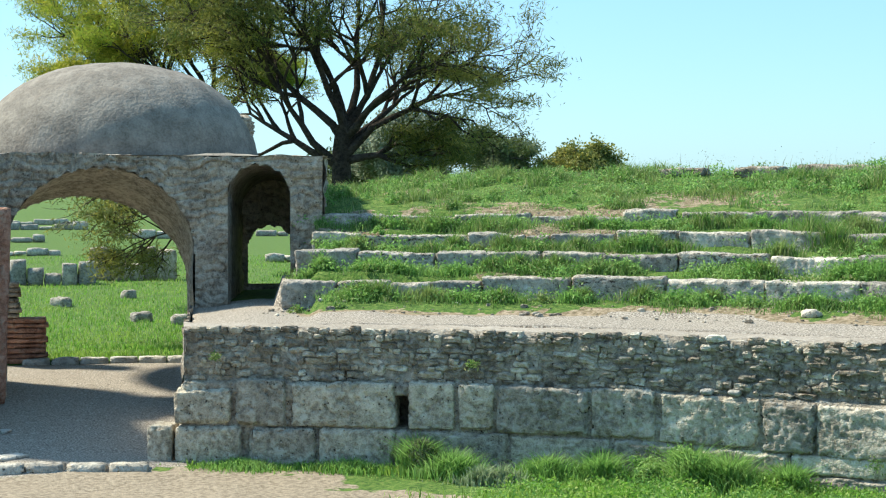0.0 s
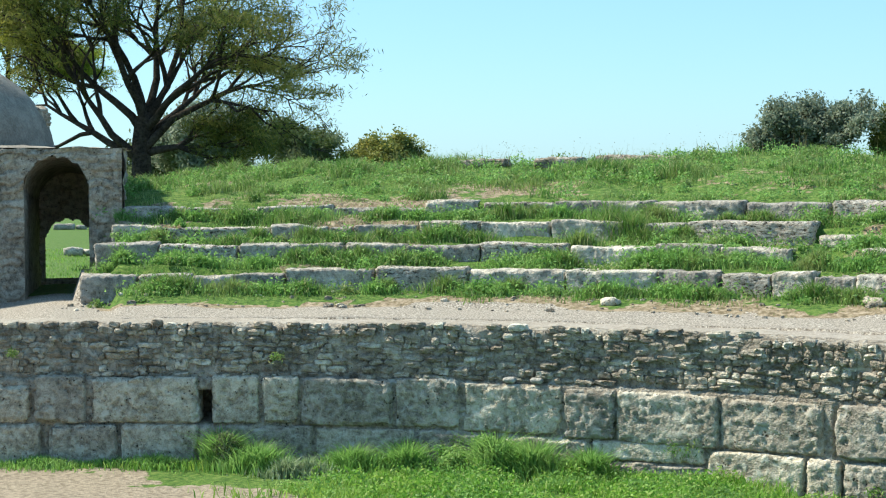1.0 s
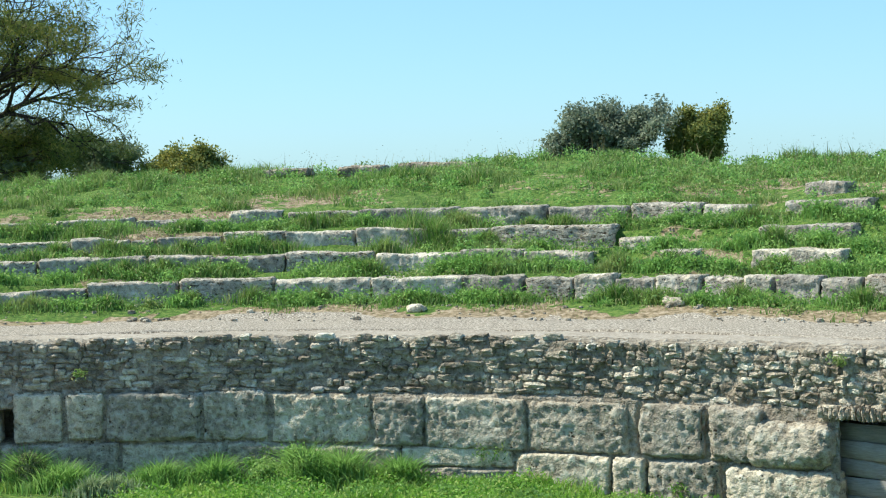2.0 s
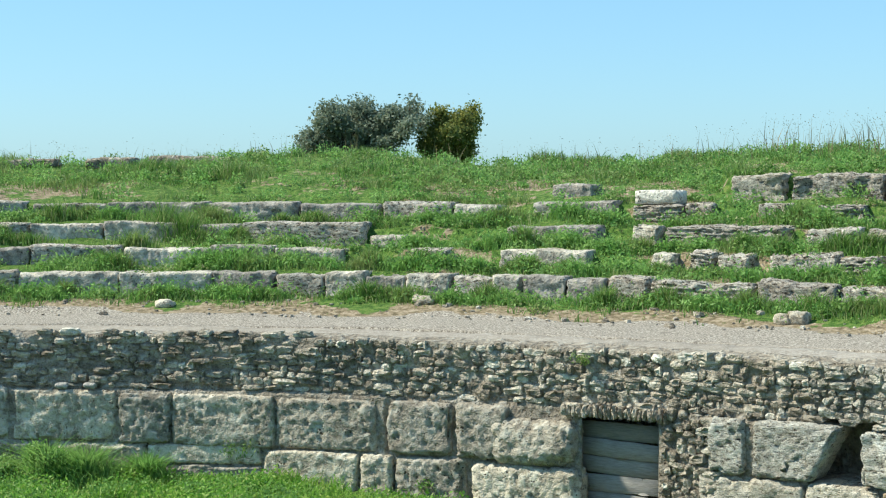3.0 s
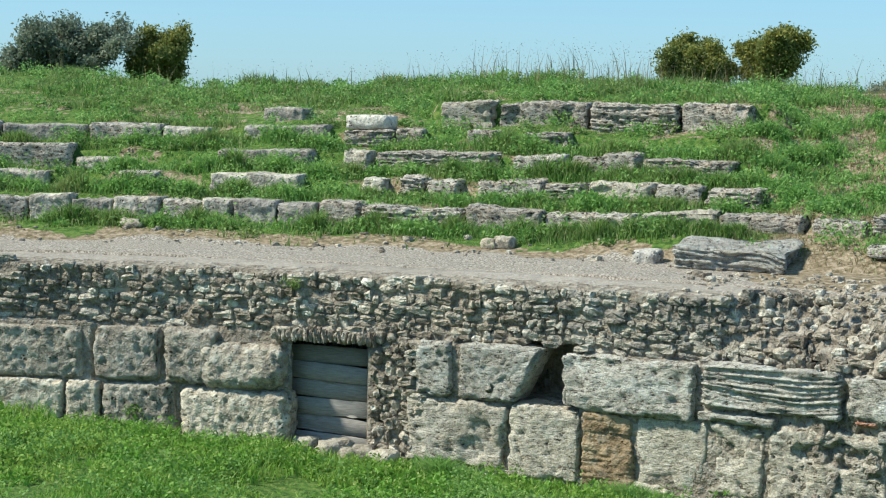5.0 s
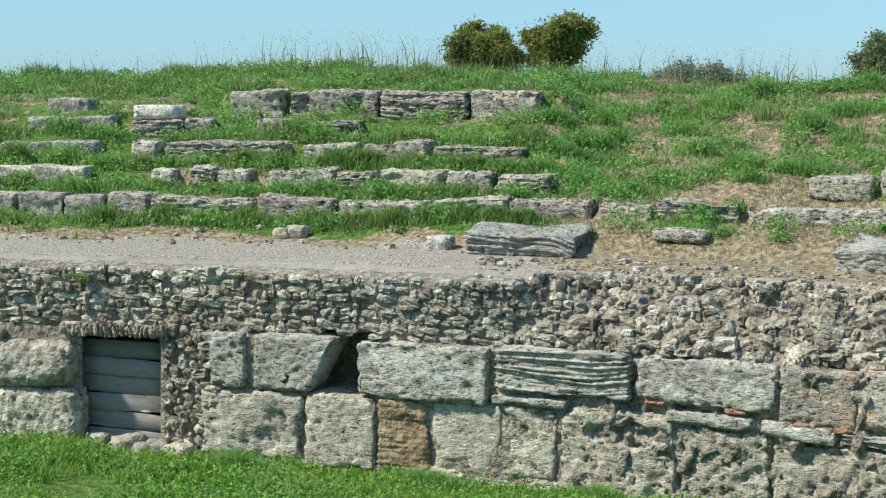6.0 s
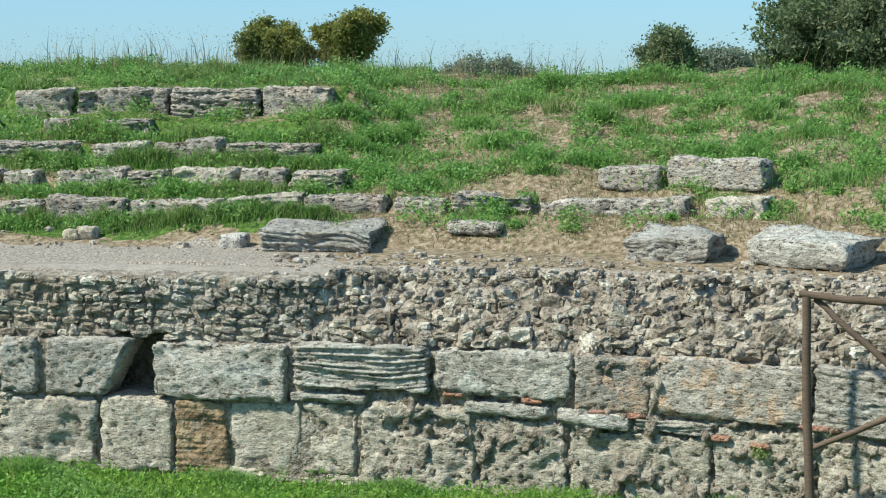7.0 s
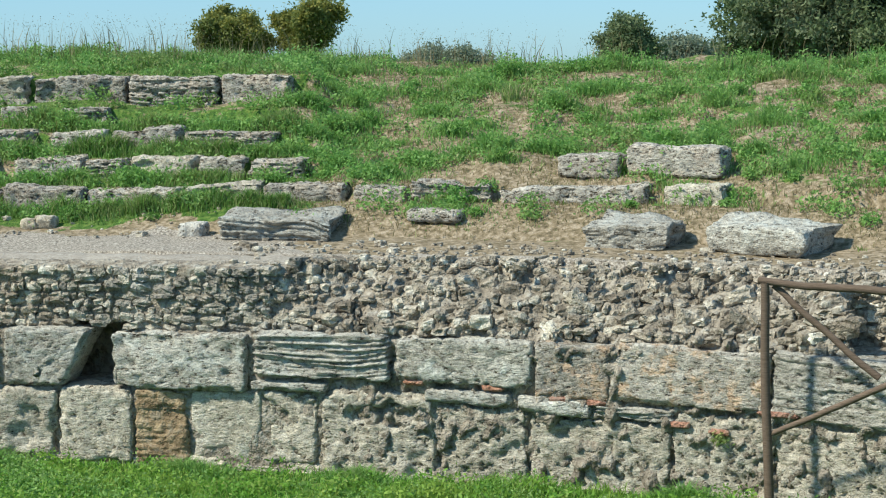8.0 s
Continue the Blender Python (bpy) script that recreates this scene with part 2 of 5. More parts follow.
PINE = leaf_material("pine_needles", [(0.06, 0.09, 0.025), (0.12, 0.16, 0.035), (0.26, 0.25, 0.06)], (0.36, 0.32, 0.07), 0.22, 0.6, 0.45)
# Sunlit counterpart of PINE: the sun's yellow is put into the needle colour.
PINE_LIT = leaf_material("sunlit_pine_needles", [(0.16, 0.22, 0.03), (0.34, 0.36, 0.045), (0.52, 0.46, 0.07)], (0.18, 0.32, 0.04), 0.3, 0.6, 0.55)
SHRUB = leaf_material("shrub_leaf", [(0.08, 0.12, 0.05), (0.13, 0.18, 0.075), (0.21, 0.26, 0.12)], (0.2, 0.23, 0.14), 0.5, 0.6, 0.4)
SHRUB_WARM = leaf_material("autumn_shrub_leaf", [(0.12, 0.15, 0.04), (0.22, 0.24, 0.06), (0.38, 0.34, 0.08)], (0.14, 0.19, 0.06), 0.8, 0.6, 0.4)
SHRUB_GREY = leaf_material("grey_green_leaf", [(0.15, 0.19, 0.13), (0.23, 0.27, 0.19), (0.31, 0.35, 0.26)], (0.19, 0.23, 0.16), 0.6, 0.6, 0.4)
BARK = stone_material("bark", (0.030, 0.022, 0.017), (0.065, 0.048, 0.038), (0.12, 0.095, 0.075), (0.10, 0.07, 0.05), 0.4, 30, "object", False)
BOARD = wood_material("grey_boards", (0.20, 0.19, 0.18), (0.40, 0.385, 0.36))
POLE = wood_material("weathered_pole", (0.085, 0.06, 0.043), (0.20, 0.15, 0.115))
ROOF = soil_material("roof_tile", (0.45, 0.2, 0.12), (0.5, 0.26, 0.17), (0.55, 0.33, 0.22), 8, 20)
PLASTER = soil_material("pale_plaster", (0.62, 0.56, 0.48), (0.66, 0.6, 0.52), (0.7, 0.65, 0.58), 3, 20)


# ---- geometry helpers ----
def hash01(i, j, k, seed):
    h = np.sin(i * 127.1 + j * 311.7 + k * 74.7 + seed * 53.3) * 43758.5453
    return h - np.floor(h)


def vnoise(p, seed=0.0):
    """Smooth value noise, -1 to 1, at the rows of p."""
    p = np.asarray(p, float)
    b = np.floor(p)
    f = p - b
    f = f * f * (3 - 2 * f)
    out = np.zeros(len(p))
    for dx in (0, 1):
        for dy in (0, 1):
            for dz in (0, 1):
                w = (f[:, 0] if dx else 1 - f[:, 0]) * (f[:, 1] if dy else 1 - f[:, 1]) * (f[:, 2] if dz else 1 - f[:, 2])
                out += w * hash01(b[:, 0] + dx, b[:, 1] + dy, b[:, 2] + dz, seed)
    return out * 2 - 1


def fnoise(p, seed=0.0, octaves=3):
    p = np.asarray(p, float)
    return sum(vnoise(p * 2.03 ** o, seed + o * 7.1) * 0.5 ** o for o in range(octaves))


def fnoise2(x, y, scale, seed=0.0, octaves=3):
    x, y = np.broadcast_arrays(np.asarray(x, float), np.asarray(y, float))
    p = np.stack([x.ravel() * scale, y.ravel() * scale, np.zeros(x.size)], 1)
    return fnoise(p, seed, octaves).reshape(x.shape)


def smooth(x, a, b):
    t = np.clip((np.asarray(x, float) - a) / (b - a), 0, 1)
    return t * t * (3 - 2 * t)


def mesh_of(name, verts, faces, smooth=True):
    """A mesh from arrays; all faces have the same number of corners."""
    verts, faces = np.asarray(verts, np.float32), np.asarray(faces, np.int32)
    me = bpy.data.meshes.new(name)
    n, k = faces.shape
    me.vertices.add(len(verts))
    me.vertices.foreach_set("co", verts.ravel())
    me.loops.add(n * k)
    me.loops.foreach_set("vertex_index", faces.ravel())
    me.polygons.add(n)
    me.polygons.foreach_set("loop_start", np.arange(0, n * k, k, dtype=np.int32))
    me.polygons.foreach_set("use_smooth", np.full(n, smooth))
    me.update(calc_edges=True)
    return me


def solid(name, verts, faces, material, parent=None, label="", smooth=True):
    me = mesh_of(name, verts, faces, smooth)
    me.materials.append(material)
    ob = new(name, me)
    if parent is not None:
        ob.parent = parent
        ob.matrix_parent_inverse = parent.matrix_basis.inverted()
    if label:
        ob["label"] = label
    return ob


def holder(name, where=(0, 0, 0)):
    ob = new(name)
    ob.empty_display_size = 0.2
    ob.location = where
    return ob


def grid_faces(nu, nv, wrap=False):
    i, j = np.meshgrid(np.arange(nu if wrap else nu - 1), np.arange(nv - 1), indexing="ij")
    i2 = (i + 1) % nu
    return np.stack([i * nv + j, i2 * nv + j, i2 * nv + j + 1, i * nv + j + 1], -1).reshape(-1, 4)


CUBES = {}


def cube_grid(nx, ny, nz):
    """Points and faces of a unit cube whose sides are divided."""
    if (nx, ny, nz) not in CUBES:
        pts, faces, seen = [], [], {}

        def at(p):
            key = tuple(round(c * 1000) for c in p)
            if key not in seen:
                seen[key] = len(pts)
                pts.append(p)
            return seen[key]

        div = (nx, ny, nz)
        for ax in range(3):
            u, v = [(1, 2), (2, 0), (0, 1)][ax]
            for side in (0, 1):
                for a in range(div[u]):
                    for b in range(div[v]):
                        quad = []
                        for da, db in ((0, 0), (1, 0), (1, 1), (0, 1)):
                            p = [0, 0, 0]
                            p[ax], p[u], p[v] = side, (a + da) / div[u], (b + db) / div[v]
                            quad.append(at(tuple(p)))
                        faces.append(quad if side else quad[::-1])
        CUBES[(nx, ny, nz)] = (np.array(pts) - 0.5, np.array(faces))
    return CUBES[(nx, ny, nz)]


def stone(w, d, h, seed, step=0.08, round_off=0.05, rough=0.02, strata=0.0, pits=0.0, taper=0.0, gouge=0.0):
    """A worn block, w wide, d deep and h high, centred: chipped edges, uneven faces, layers or pits where asked."""
    n = [max(2, min(48, int(math.ceil(s / k)))) for s, k in ((w, step), (d, max(step, d / 8)), (h, step if strata < 0.01 else max(0.010, h / 48)))]
    unit, faces = cube_grid(*n)
    size = np.array([w, d, h])
    p = unit * size
    r = min(round_off, 0.45 * min(w, d, h))
    core = np.clip(p, -size / 2 + r, size / 2 - r)
    out = p - core
    length = np.linalg.norm(out, axis=1)
    normal = out / np.maximum(length, 1e-6)[:, None]
    p = core + normal * r
    q = p + np.array([seed * 13.7, seed * 5.1, seed * 9.3])
    ridge = 0.5 - 0.5 * np.abs(vnoise(q * 7, seed + 3)) - 0.6 * np.abs(vnoise(q * 17, seed + 6)) + 0.5 * vnoise(q * 37, seed + 7)
    move = 0.45 * rough * fnoise(q * 2.5, seed, 2) - 0.6 * rough * ridge
    edge = np.sum(np.abs(unit) > 0.5 - 0.9 * r / size, axis=1) >= 2
    move = move - edge * np.clip(vnoise(q * 5, seed + 4), 0, 1) * (0.035 + rough)
    if strata:
        layer = vnoise(np.stack([q[:, 0] * 1.6, q[:, 1] * 1.6, q[:, 2] * 70 + 3.0 * vnoise(q * 2.2, seed + 15)], 1), seed + 5) + 0.5 * vnoise(q * np.array([9, 9, 36]), seed + 6)
        move = move + strata * np.where(layer > 0, 0.6, -1.0) * np.abs(layer) ** 0.6 * (np.abs(normal[:, 2]) < 0.7)
    if pits:
        hole = vnoise(q * 20, seed + 8) + 0.8 * vnoise(q * 43, seed + 9)
        move = move - 0.6 * pits * smooth(hole, 0.45, 0.9)
    if gouge:
        bite = vnoise(q * np.array([3.0, 3.0, 4.5]), seed + 21) + 0.6 * vnoise(q * np.array([8, 8, 13]), seed + 22)
        move = move - gouge * smooth(bite, 0.2, 0.95)
    p = p + normal * move[:, None]
    lean = np.sin(seed * np.array([1.7, 2.9, 4.3])) * 0.035
    p[:, 0] += p[:, 2] * lean[0] * np.where(p[:, 0] > 0, 1, -0.7)
    p[:, 2] += np.where(p[:, 2] > 0, 1, 0) * (p[:, 0] * lean[1] * 0.35 + 0.4 * rough * vnoise(np.stack([q[:, 0] * 3, 0 * p[:, 0], 0 * p[:, 0]], 1), seed + 12))
    if taper:
        p[:, 0] += taper * p[:, 2] * np.sign(p[:, 0]) * (p[:, 0] > 0)
    return p, faces


def join(pieces):
    """One vertex and face array from many."""
    vs, fs, n = [], [], 0
    for v, f in pieces:
        vs.append(v)
        fs.append(f + n)
        n += len(v)
    return np.concatenate(vs), np.concatenate(fs)


def turned(v, angle, place, tilt=0.0):
    c, s = math.cos(angle), math.sin(angle)
    if tilt:
        ct, st = math.cos(tilt), math.sin(tilt)
        v = np.stack([v[:, 0] * ct - v[:, 2] * st, v[:, 1], v[:, 0] * st + v[:, 2] * ct], 1)
    return np.stack([v[:, 0] * c - v[:, 1] * s, v[:, 0] * s + v[:, 1] * c, v[:, 2]], 1) + np.asarray(place)


# ---- the plan: a bowl, told by bearing (degrees from +y, clockwise) and distance behind the podium's face ----
def face(az):
    a = np.clip(np.asarray(az, float), -36, 38) / 30
    return ((((-0.6606 * a - 0.0056) * a + 1.7649) * a + 0.0296) * a - 4.1796) * a + 17.7119


def spot(az, off, z=0.0):
    r = face(az) + off
    return np.array([r * np.sin(np.radians(az)), r * np.cos(np.radians(az)), z * np.ones_like(np.asarray(r))])


def polar(az, r, z=0.0):
    return np.array([r * math.sin(radians(az)), r * math.cos(radians(az)), z])


def heading(az):
    """Angle of the podium's face at this bearing, from +x."""
    d = spot(az + 0.5, 0) - spot(az - 0.5, 0)
    return math.atan2(d[1], d[0])


ROW_OFF = (3.4, 4.15, 4.9, 5.65, 6.4)
ROW_TOP = (2.52, 2.83, 3.14, 3.42, 3.80)
PATH_TOP = 2.0


def crest_top(az):
    el = np.interp(az, [-31, -29, -27, -24, -20, -16, -13.5, -11.5, -9, -6, -3, 0, 3.5, 7.5, 10, 13, 16.5, 20, 25, 29.5, 36], [0.0, 0.12, 0.38, 0.55, 0.6, 0.63, 0.7, 0.9, 1.05, 0.95, 0.66, 0.62, 0.78, 1.02, 1.0, 0.85, 0.74, 0.62, 0.54, 0.66, 0.6])
    return EYE + (face(az) + 10.5) * np.tan(np.radians(el))


def ground(az, r):
    """Height of the ground. Arena, podium path, stepped seating, grassy bank, entrance passage, plain."""
    az, r = np.broadcast_arrays(np.asarray(az, float), np.asarray(r, float))
    off = r - face(az)
    x, y = r * np.sin(np.radians(az)), r * np.cos(np.radians(az))
    rough = 0.05 * fnoise2(x, y, 0.9, 1.0) + 0.02 * fnoise2(x, y, 3.5, 2.0, 2)
    arena = 0.30 - 0.26 * smooth(az, -10, 4) + rough * 0.7
    arena = np.where(r < 9.5, arena + (2.0 - arena) * (1 - smooth(r, 6.0, 9.3)), arena)
    path = PATH_TOP + 0.02 * off + rough * 0.35
    top4 = np.where(az > 5.2, ROW_TOP[4], ROW_TOP[3])
    bank = np.full(off.shape, 2.1)
    bank = np.where(off > 2.6, 2.05 + (0.15 + 0.17 * smooth(az, 8, 14)) * smooth(off, 2.3, 3.4), path)
    for i in range(5):
        lo = ROW_OFF[i] + 0.12
        hi = (ROW_OFF[i + 1] if i < 4 else 10.5) + 0.12
        nxt = ROW_TOP[i + 1] if i < 4 else ROW_TOP[4]
        tread = ROW_TOP[i] - 0.06 + (0.11 if i < 4 else 0.2) * smooth(off, lo, hi)
        bank = np.where((off >= lo) & (off < hi), tread, bank)
    crest = crest_top(az)
    start = np.where((az > 5.2), 6.6, 5.9)
    base = np.where(az > 5.2, ROW_TOP[4], ROW_TOP[3]) - 0.03
    up = np.clip((off - start) / (10.5 - start), 0, 1)
    slope = base + (crest - base) * (1 - (1 - up) ** 1.5)
    bank = np.where(off > start, slope, bank)
    plain_ramp = 2.5 + (crest - 2.5) * (1 - (1 - np.clip((off - 3.5) / 7.0, 0, 1)) ** 1.35)
    ramp_share = smooth(az, 16.3, 17.5)
    bank = np.where(off > 3.5, bank * (1 - ramp_share) + plain_ramp * ramp_share, bank)
    behind = crest + (1.2 - crest) * smooth(off, 12.5, 24)
    bank = np.where(off > 10.5, np.where(off > 12.5, behind, crest), bank)
    bank = bank + np.where(off > 3.5, rough * (1.0 + 0.8 * ramp_share), 0)
    lawn = 0.75 + 0.5 * smooth(r, 32, 90) + rough * 0.6
    passage = 0.35 + 0.35 * smooth(r, 21, 30) + rough * 0.15
    entry = np.where(r < 30.2, passage, lawn)
    platform = np.where(r < 29.8, 1.9 + 0.1 * smooth(az, -34.4, -32), lawn)
    hill = np.where(az < -30.2, platform, bank)
    hill = np.where((az < -30.2) & (az > -31.6) & (off > 3.4) & (r < 26.6), np.minimum(bank, 2.4), hill)
    z = np.where(off < 0.78, arena, hill)
    z = np.where((az < -34.45), np.where(r < 20.9, arena, entry), z)
    far = smooth(r, 60, 130)
    z = z * (1 - far) + (1.2 + 0.0 * z) * far
    outside = (az < -75) | (az > 60)
    z = np.where(outside, np.where(r < 26, np.where(r < 9, z, z * 0 + 2.0), 1.2), z)
    return z


# ---- ground ----
def build_ground():
    az = np.concatenate([np.arange(-180, -46, 6.0), np.arange(-46, 40.01, 0.3), np.arange(46, 180, 6.0), [180.0]])
    inner = np.array([0.0, 0.15, 0.3, 0.36, 0.42, 0.48, 0.54, 0.6, 0.65])
    offs = np.concatenate([np.arange(-5.5, -0.01, 0.25), [0.0, 0.3, 0.77, 0.79], np.arange(1.0, 13.0, 0.125), np.arange(13.0, 25, 1.0), [28, 32, 37, 43, 50, 60, 75, 95, 130, 180, 300, 600, 1500, 4000]])
    cols = []
    for a in az:
        f = face(a)
        r = np.concatenate([inner * (f - 5.5), f + offs])
        cols.append(np.stack([r * math.sin(radians(a)), r * math.cos(radians(a)), ground(np.full(r.shape, a), r)], 1))
    nv = len(cols[0])
    v = np.concatenate(cols)
    f = grid_faces(len(az), nv)
    ob = solid("ground", v, f, COVER)
    r = np.hypot(v[:, 0], v[:, 1])
    a = np.degrees(np.arctan2(v[:, 0], v[:, 1]))
    off = r - face(a)
    wob = 0.35 * fnoise2(v[:, 0], v[:, 1], 0.8, 4.0)
    soil = fnoise2(v[:, 0], v[:, 1], 0.7, 8.0) + 0.5 * fnoise2(v[:, 0], v[:, 1], 2.5, 9.0)
    earth = np.clip(0.33 + 0.3 * soil + 0.42 * smooth(a, 14.5, 18) - 0.15 * smooth(off, 8, 10), 0, 1) * ((off > 0.5) & (off < 13) & (a > -31))
    earth = np.where((off > 0.5) & (off < 2.8 + wob) & (a > -34), np.maximum(earth, 0.62), earth)
    gravel = (1 - smooth(off, 2.1 + wob, 2.7 + wob)) * (off > 0.5) * (a > -34.5) * (1 - smooth(a, 14.5, 17.0) * smooth(off, 0.6, 1.3))
    gravel = np.maximum(gravel, ((a < -34.4) & (a > -60) & (r > 20.8) & (r < 30.1)) * 1.0)
    gravel = np.maximum(gravel, ((a > -34.5) & (a < -31.0) & (off > 0.5) & (r < 27)) * 1.0)
    sand = np.maximum((1 - smooth(a + 8 * wob, -32.5, -29)), (1 - smooth(a + 8 * wob, -26, -22)) * (1 - smooth(off + wob, -1.9, -1.4))) * (r < 20.75) * (r > 12) * (a > -60)
    layer = ob.data.color_attributes.new("cover", "FLOAT_COLOR", "POINT")
    layer.data.foreach_set("color", np.stack([earth, gravel, sand, np.ones_like(r)], 1).astype(np.float32).ravel())
    return tagged(ob, "grassy ground with gravel path and bare earth", "ground", kind="structure")


build_ground()


# ---- podium wall ----
DOOR = (0.42, 3.02, 0.06, 1.25)


def erosion(az):
    return smooth(az, 14.0, 18.5)


def podium_off(az, z):
    """How far behind the nominal face the wall's core lies."""
    p = np.stack([np.radians(az) * 17, np.zeros_like(az), z], 1)
    off = np.where(z > 1.36, 0.03, np.where(az < -6.2, -0.035, np.where(az > 4.3, -0.045, 0.0))) + np.where((z > 1.36) | (az > -6.2), 0.025, 0.012) * fnoise(p * 5, 3.0, 3)
    worn = erosion(az) * np.clip((z - 1.40) / 0.6, 0, 1.2) ** 1.3
    off = off + worn * (0.85 + 0.25 * fnoise(p * 1.7, 6.0, 3)) + erosion(az) * (0.06 * fnoise(p * 7, 9.0, 2) + 0.05 * fnoise(p * 17, 10.0, 2))
    rag = 0.06 * fnoise(p * 6, 12.0, 2)
    door = (az > DOOR[0]) & (az < DOOR[1]) & (z > DOOR[2] - 0.4) & (z < DOOR[3] + rag * 0.4)
    gap_a = (az > -27.6) & (az < -26.8) & (z > 0.8) & (z < 1.2)
    gap_b = (az > 7.9) & (az < 10.3) & (z > 0.80) & (z < 1.40)
    gap_c = (az > 34.4 + rag) & (z > 1.38) & (z < 1.86 + rag)
    off = np.where(door | gap_a | gap_b | gap_c, 0.70, off)
    return off


def build_podium():
    az = np.arange(-34.6, 37.5, 0.09)
    zs = np.arange(-0.35, 1.985, 0.03)
    A, Z = np.meshgrid(az, zs, indexing="ij")
    off = podium_off(A.ravel(), Z.ravel()).reshape(A.shape)
    back = np.array([0.25, 0.5, 0.75, 1.1])
    edge = off[:, -1:]
    A2 = np.repeat(az[:, None], 4, 1)
    O2 = edge + back[None, :]
    p2 = np.stack([np.radians(A2).ravel() * 17, O2.ravel(), np.zeros(A2.size)], 1)
    Z2 = 1.985 + 0.012 * fnoise(p2 * 6, 2.0, 2).reshape(A2.shape) + np.array([0.01, 0.02, 0.025, 0.0])[None, :] - np.array([0, 0, 0, 0.2])[None, :]
    A, Z, O = np.concatenate([A, A2], 1), np.concatenate([Z, Z2], 1), np.concatenate([off, O2], 1)
    r = face(A) + O
    v = np.stack([r * np.sin(np.radians(A)), r * np.cos(np.radians(A)), Z], -1).reshape(-1, 3)
    f = grid_faces(A.shape[0], A.shape[1])
    ob = solid("wall_podium", v, f, MORTAR)
    ob.data.materials.append(GRAVEL)
    c_off = (O.reshape(-1)[f]).mean(1)
    top = (Z.reshape(-1)[f].mean(1) > 1.98) & (c_off > 0.2)
    ob.data.polygons.foreach_set("material_index", top.astype(np.int32))
    return tagged(ob, "ruined grey stone podium wall of an arena", "wall", kind="structure")


podium = build_podium()
# the end of the wall, towards the entrance passage
end_a, end_b = spot(-34.6, 0.0), polar(-34.35, 26.3)
ez = np.arange(-0.3, 2.0, 0.06)
eu = np.linspace(0, 1, 60)
EU, EZ = np.meshgrid(eu, ez, indexing="ij")
ep = end_a[None, :] + (end_b - end_a)[None, :] * EU.reshape(-1, 1)
ep[:, 2] = EZ.ravel()
ep[:, 0] += 0.06 * fnoise(ep * 4, 5.0, 3)
solid("wall_passage", ep, grid_faces(len(eu), len(ez)), MORTAR)
tagged(bpy.data.objects["wall_passage"], "rough stone side wall of the entrance passage", "wall", kind="structure")


def wall_block(parent, a0, a1, z0, z1, seed, material=BLOCK, strata=0.0, pits=0.03, proud=0.10, depth=0.42, taper=0.0, rough=0.02, round_off=0.045, name="block", lean=0.0, gouge=0.0, cavity=None):
    am = (a0 + a1) / 2
    p0, p1 = spot(a0, 0), spot(a1, 0)
    w = float(np.linalg.norm(p1[:2] - p0[:2])) - 0.012
    v, f = stone(w, depth, z1 - z0, seed, 0.026, round_off * 0.7, rough, strata, pits, taper, gouge)
    if cavity:
        u, t, ru, rt, deep = cavity
        far = ((v[:, 0] - u) / ru) ** 2 + ((v[:, 2] - t) / rt) ** 2 + 0.5 * fnoise(v * 6, seed, 2)
        v[:, 1] += deep * (1 - smooth(far, 0.35, 1.0)) * (v[:, 1] < 0)
    h = math.atan2(p1[1] - p0[1], p1[0] - p0[0])
    ob = solid(name, v, f, material, parent)
    ob.matrix_world = Matrix.Translation(Vector(spot(am, depth / 2 - proud, (z0 + z1) / 2))) @ Matrix.Rotation(h, 4, "Z") @ Matrix.Rotation(lean, 4, "Y")
    return ob


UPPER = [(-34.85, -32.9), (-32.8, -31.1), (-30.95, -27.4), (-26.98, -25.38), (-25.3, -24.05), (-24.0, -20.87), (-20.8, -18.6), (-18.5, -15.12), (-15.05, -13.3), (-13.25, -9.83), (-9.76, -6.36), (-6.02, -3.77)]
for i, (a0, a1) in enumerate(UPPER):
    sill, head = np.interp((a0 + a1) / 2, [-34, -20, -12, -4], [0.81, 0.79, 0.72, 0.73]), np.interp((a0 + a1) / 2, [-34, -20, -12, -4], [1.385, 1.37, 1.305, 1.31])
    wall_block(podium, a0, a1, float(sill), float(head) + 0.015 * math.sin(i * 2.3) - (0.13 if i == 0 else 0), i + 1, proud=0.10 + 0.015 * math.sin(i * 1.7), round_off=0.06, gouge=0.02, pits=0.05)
wall_block(podium, -34.6, -33.6, 1.2, 1.34, 40, proud=0.05)
wall_block(podium, -3.7, -1.9, 0.73, 1.33, 41, BLOCK, 0, 0.05, 0.13, rough=0.035, round_off=0.09)
wall_block(podium, -2.6, 0.36, 0.70, 1.21, 42, BLOCK, 0, 0.05, 0.17, rough=0.03, round_off=0.22)
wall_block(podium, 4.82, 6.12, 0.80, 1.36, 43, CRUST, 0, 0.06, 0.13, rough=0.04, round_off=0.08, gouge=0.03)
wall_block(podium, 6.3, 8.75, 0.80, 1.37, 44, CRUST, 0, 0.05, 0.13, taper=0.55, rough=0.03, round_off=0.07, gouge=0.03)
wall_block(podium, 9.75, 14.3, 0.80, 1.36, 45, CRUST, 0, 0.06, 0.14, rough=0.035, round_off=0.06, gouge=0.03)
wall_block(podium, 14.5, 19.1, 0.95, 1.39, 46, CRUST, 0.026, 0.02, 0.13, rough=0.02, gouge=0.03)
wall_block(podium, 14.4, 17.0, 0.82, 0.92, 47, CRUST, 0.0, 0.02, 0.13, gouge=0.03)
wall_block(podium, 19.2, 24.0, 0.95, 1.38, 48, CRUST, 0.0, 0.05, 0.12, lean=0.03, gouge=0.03)
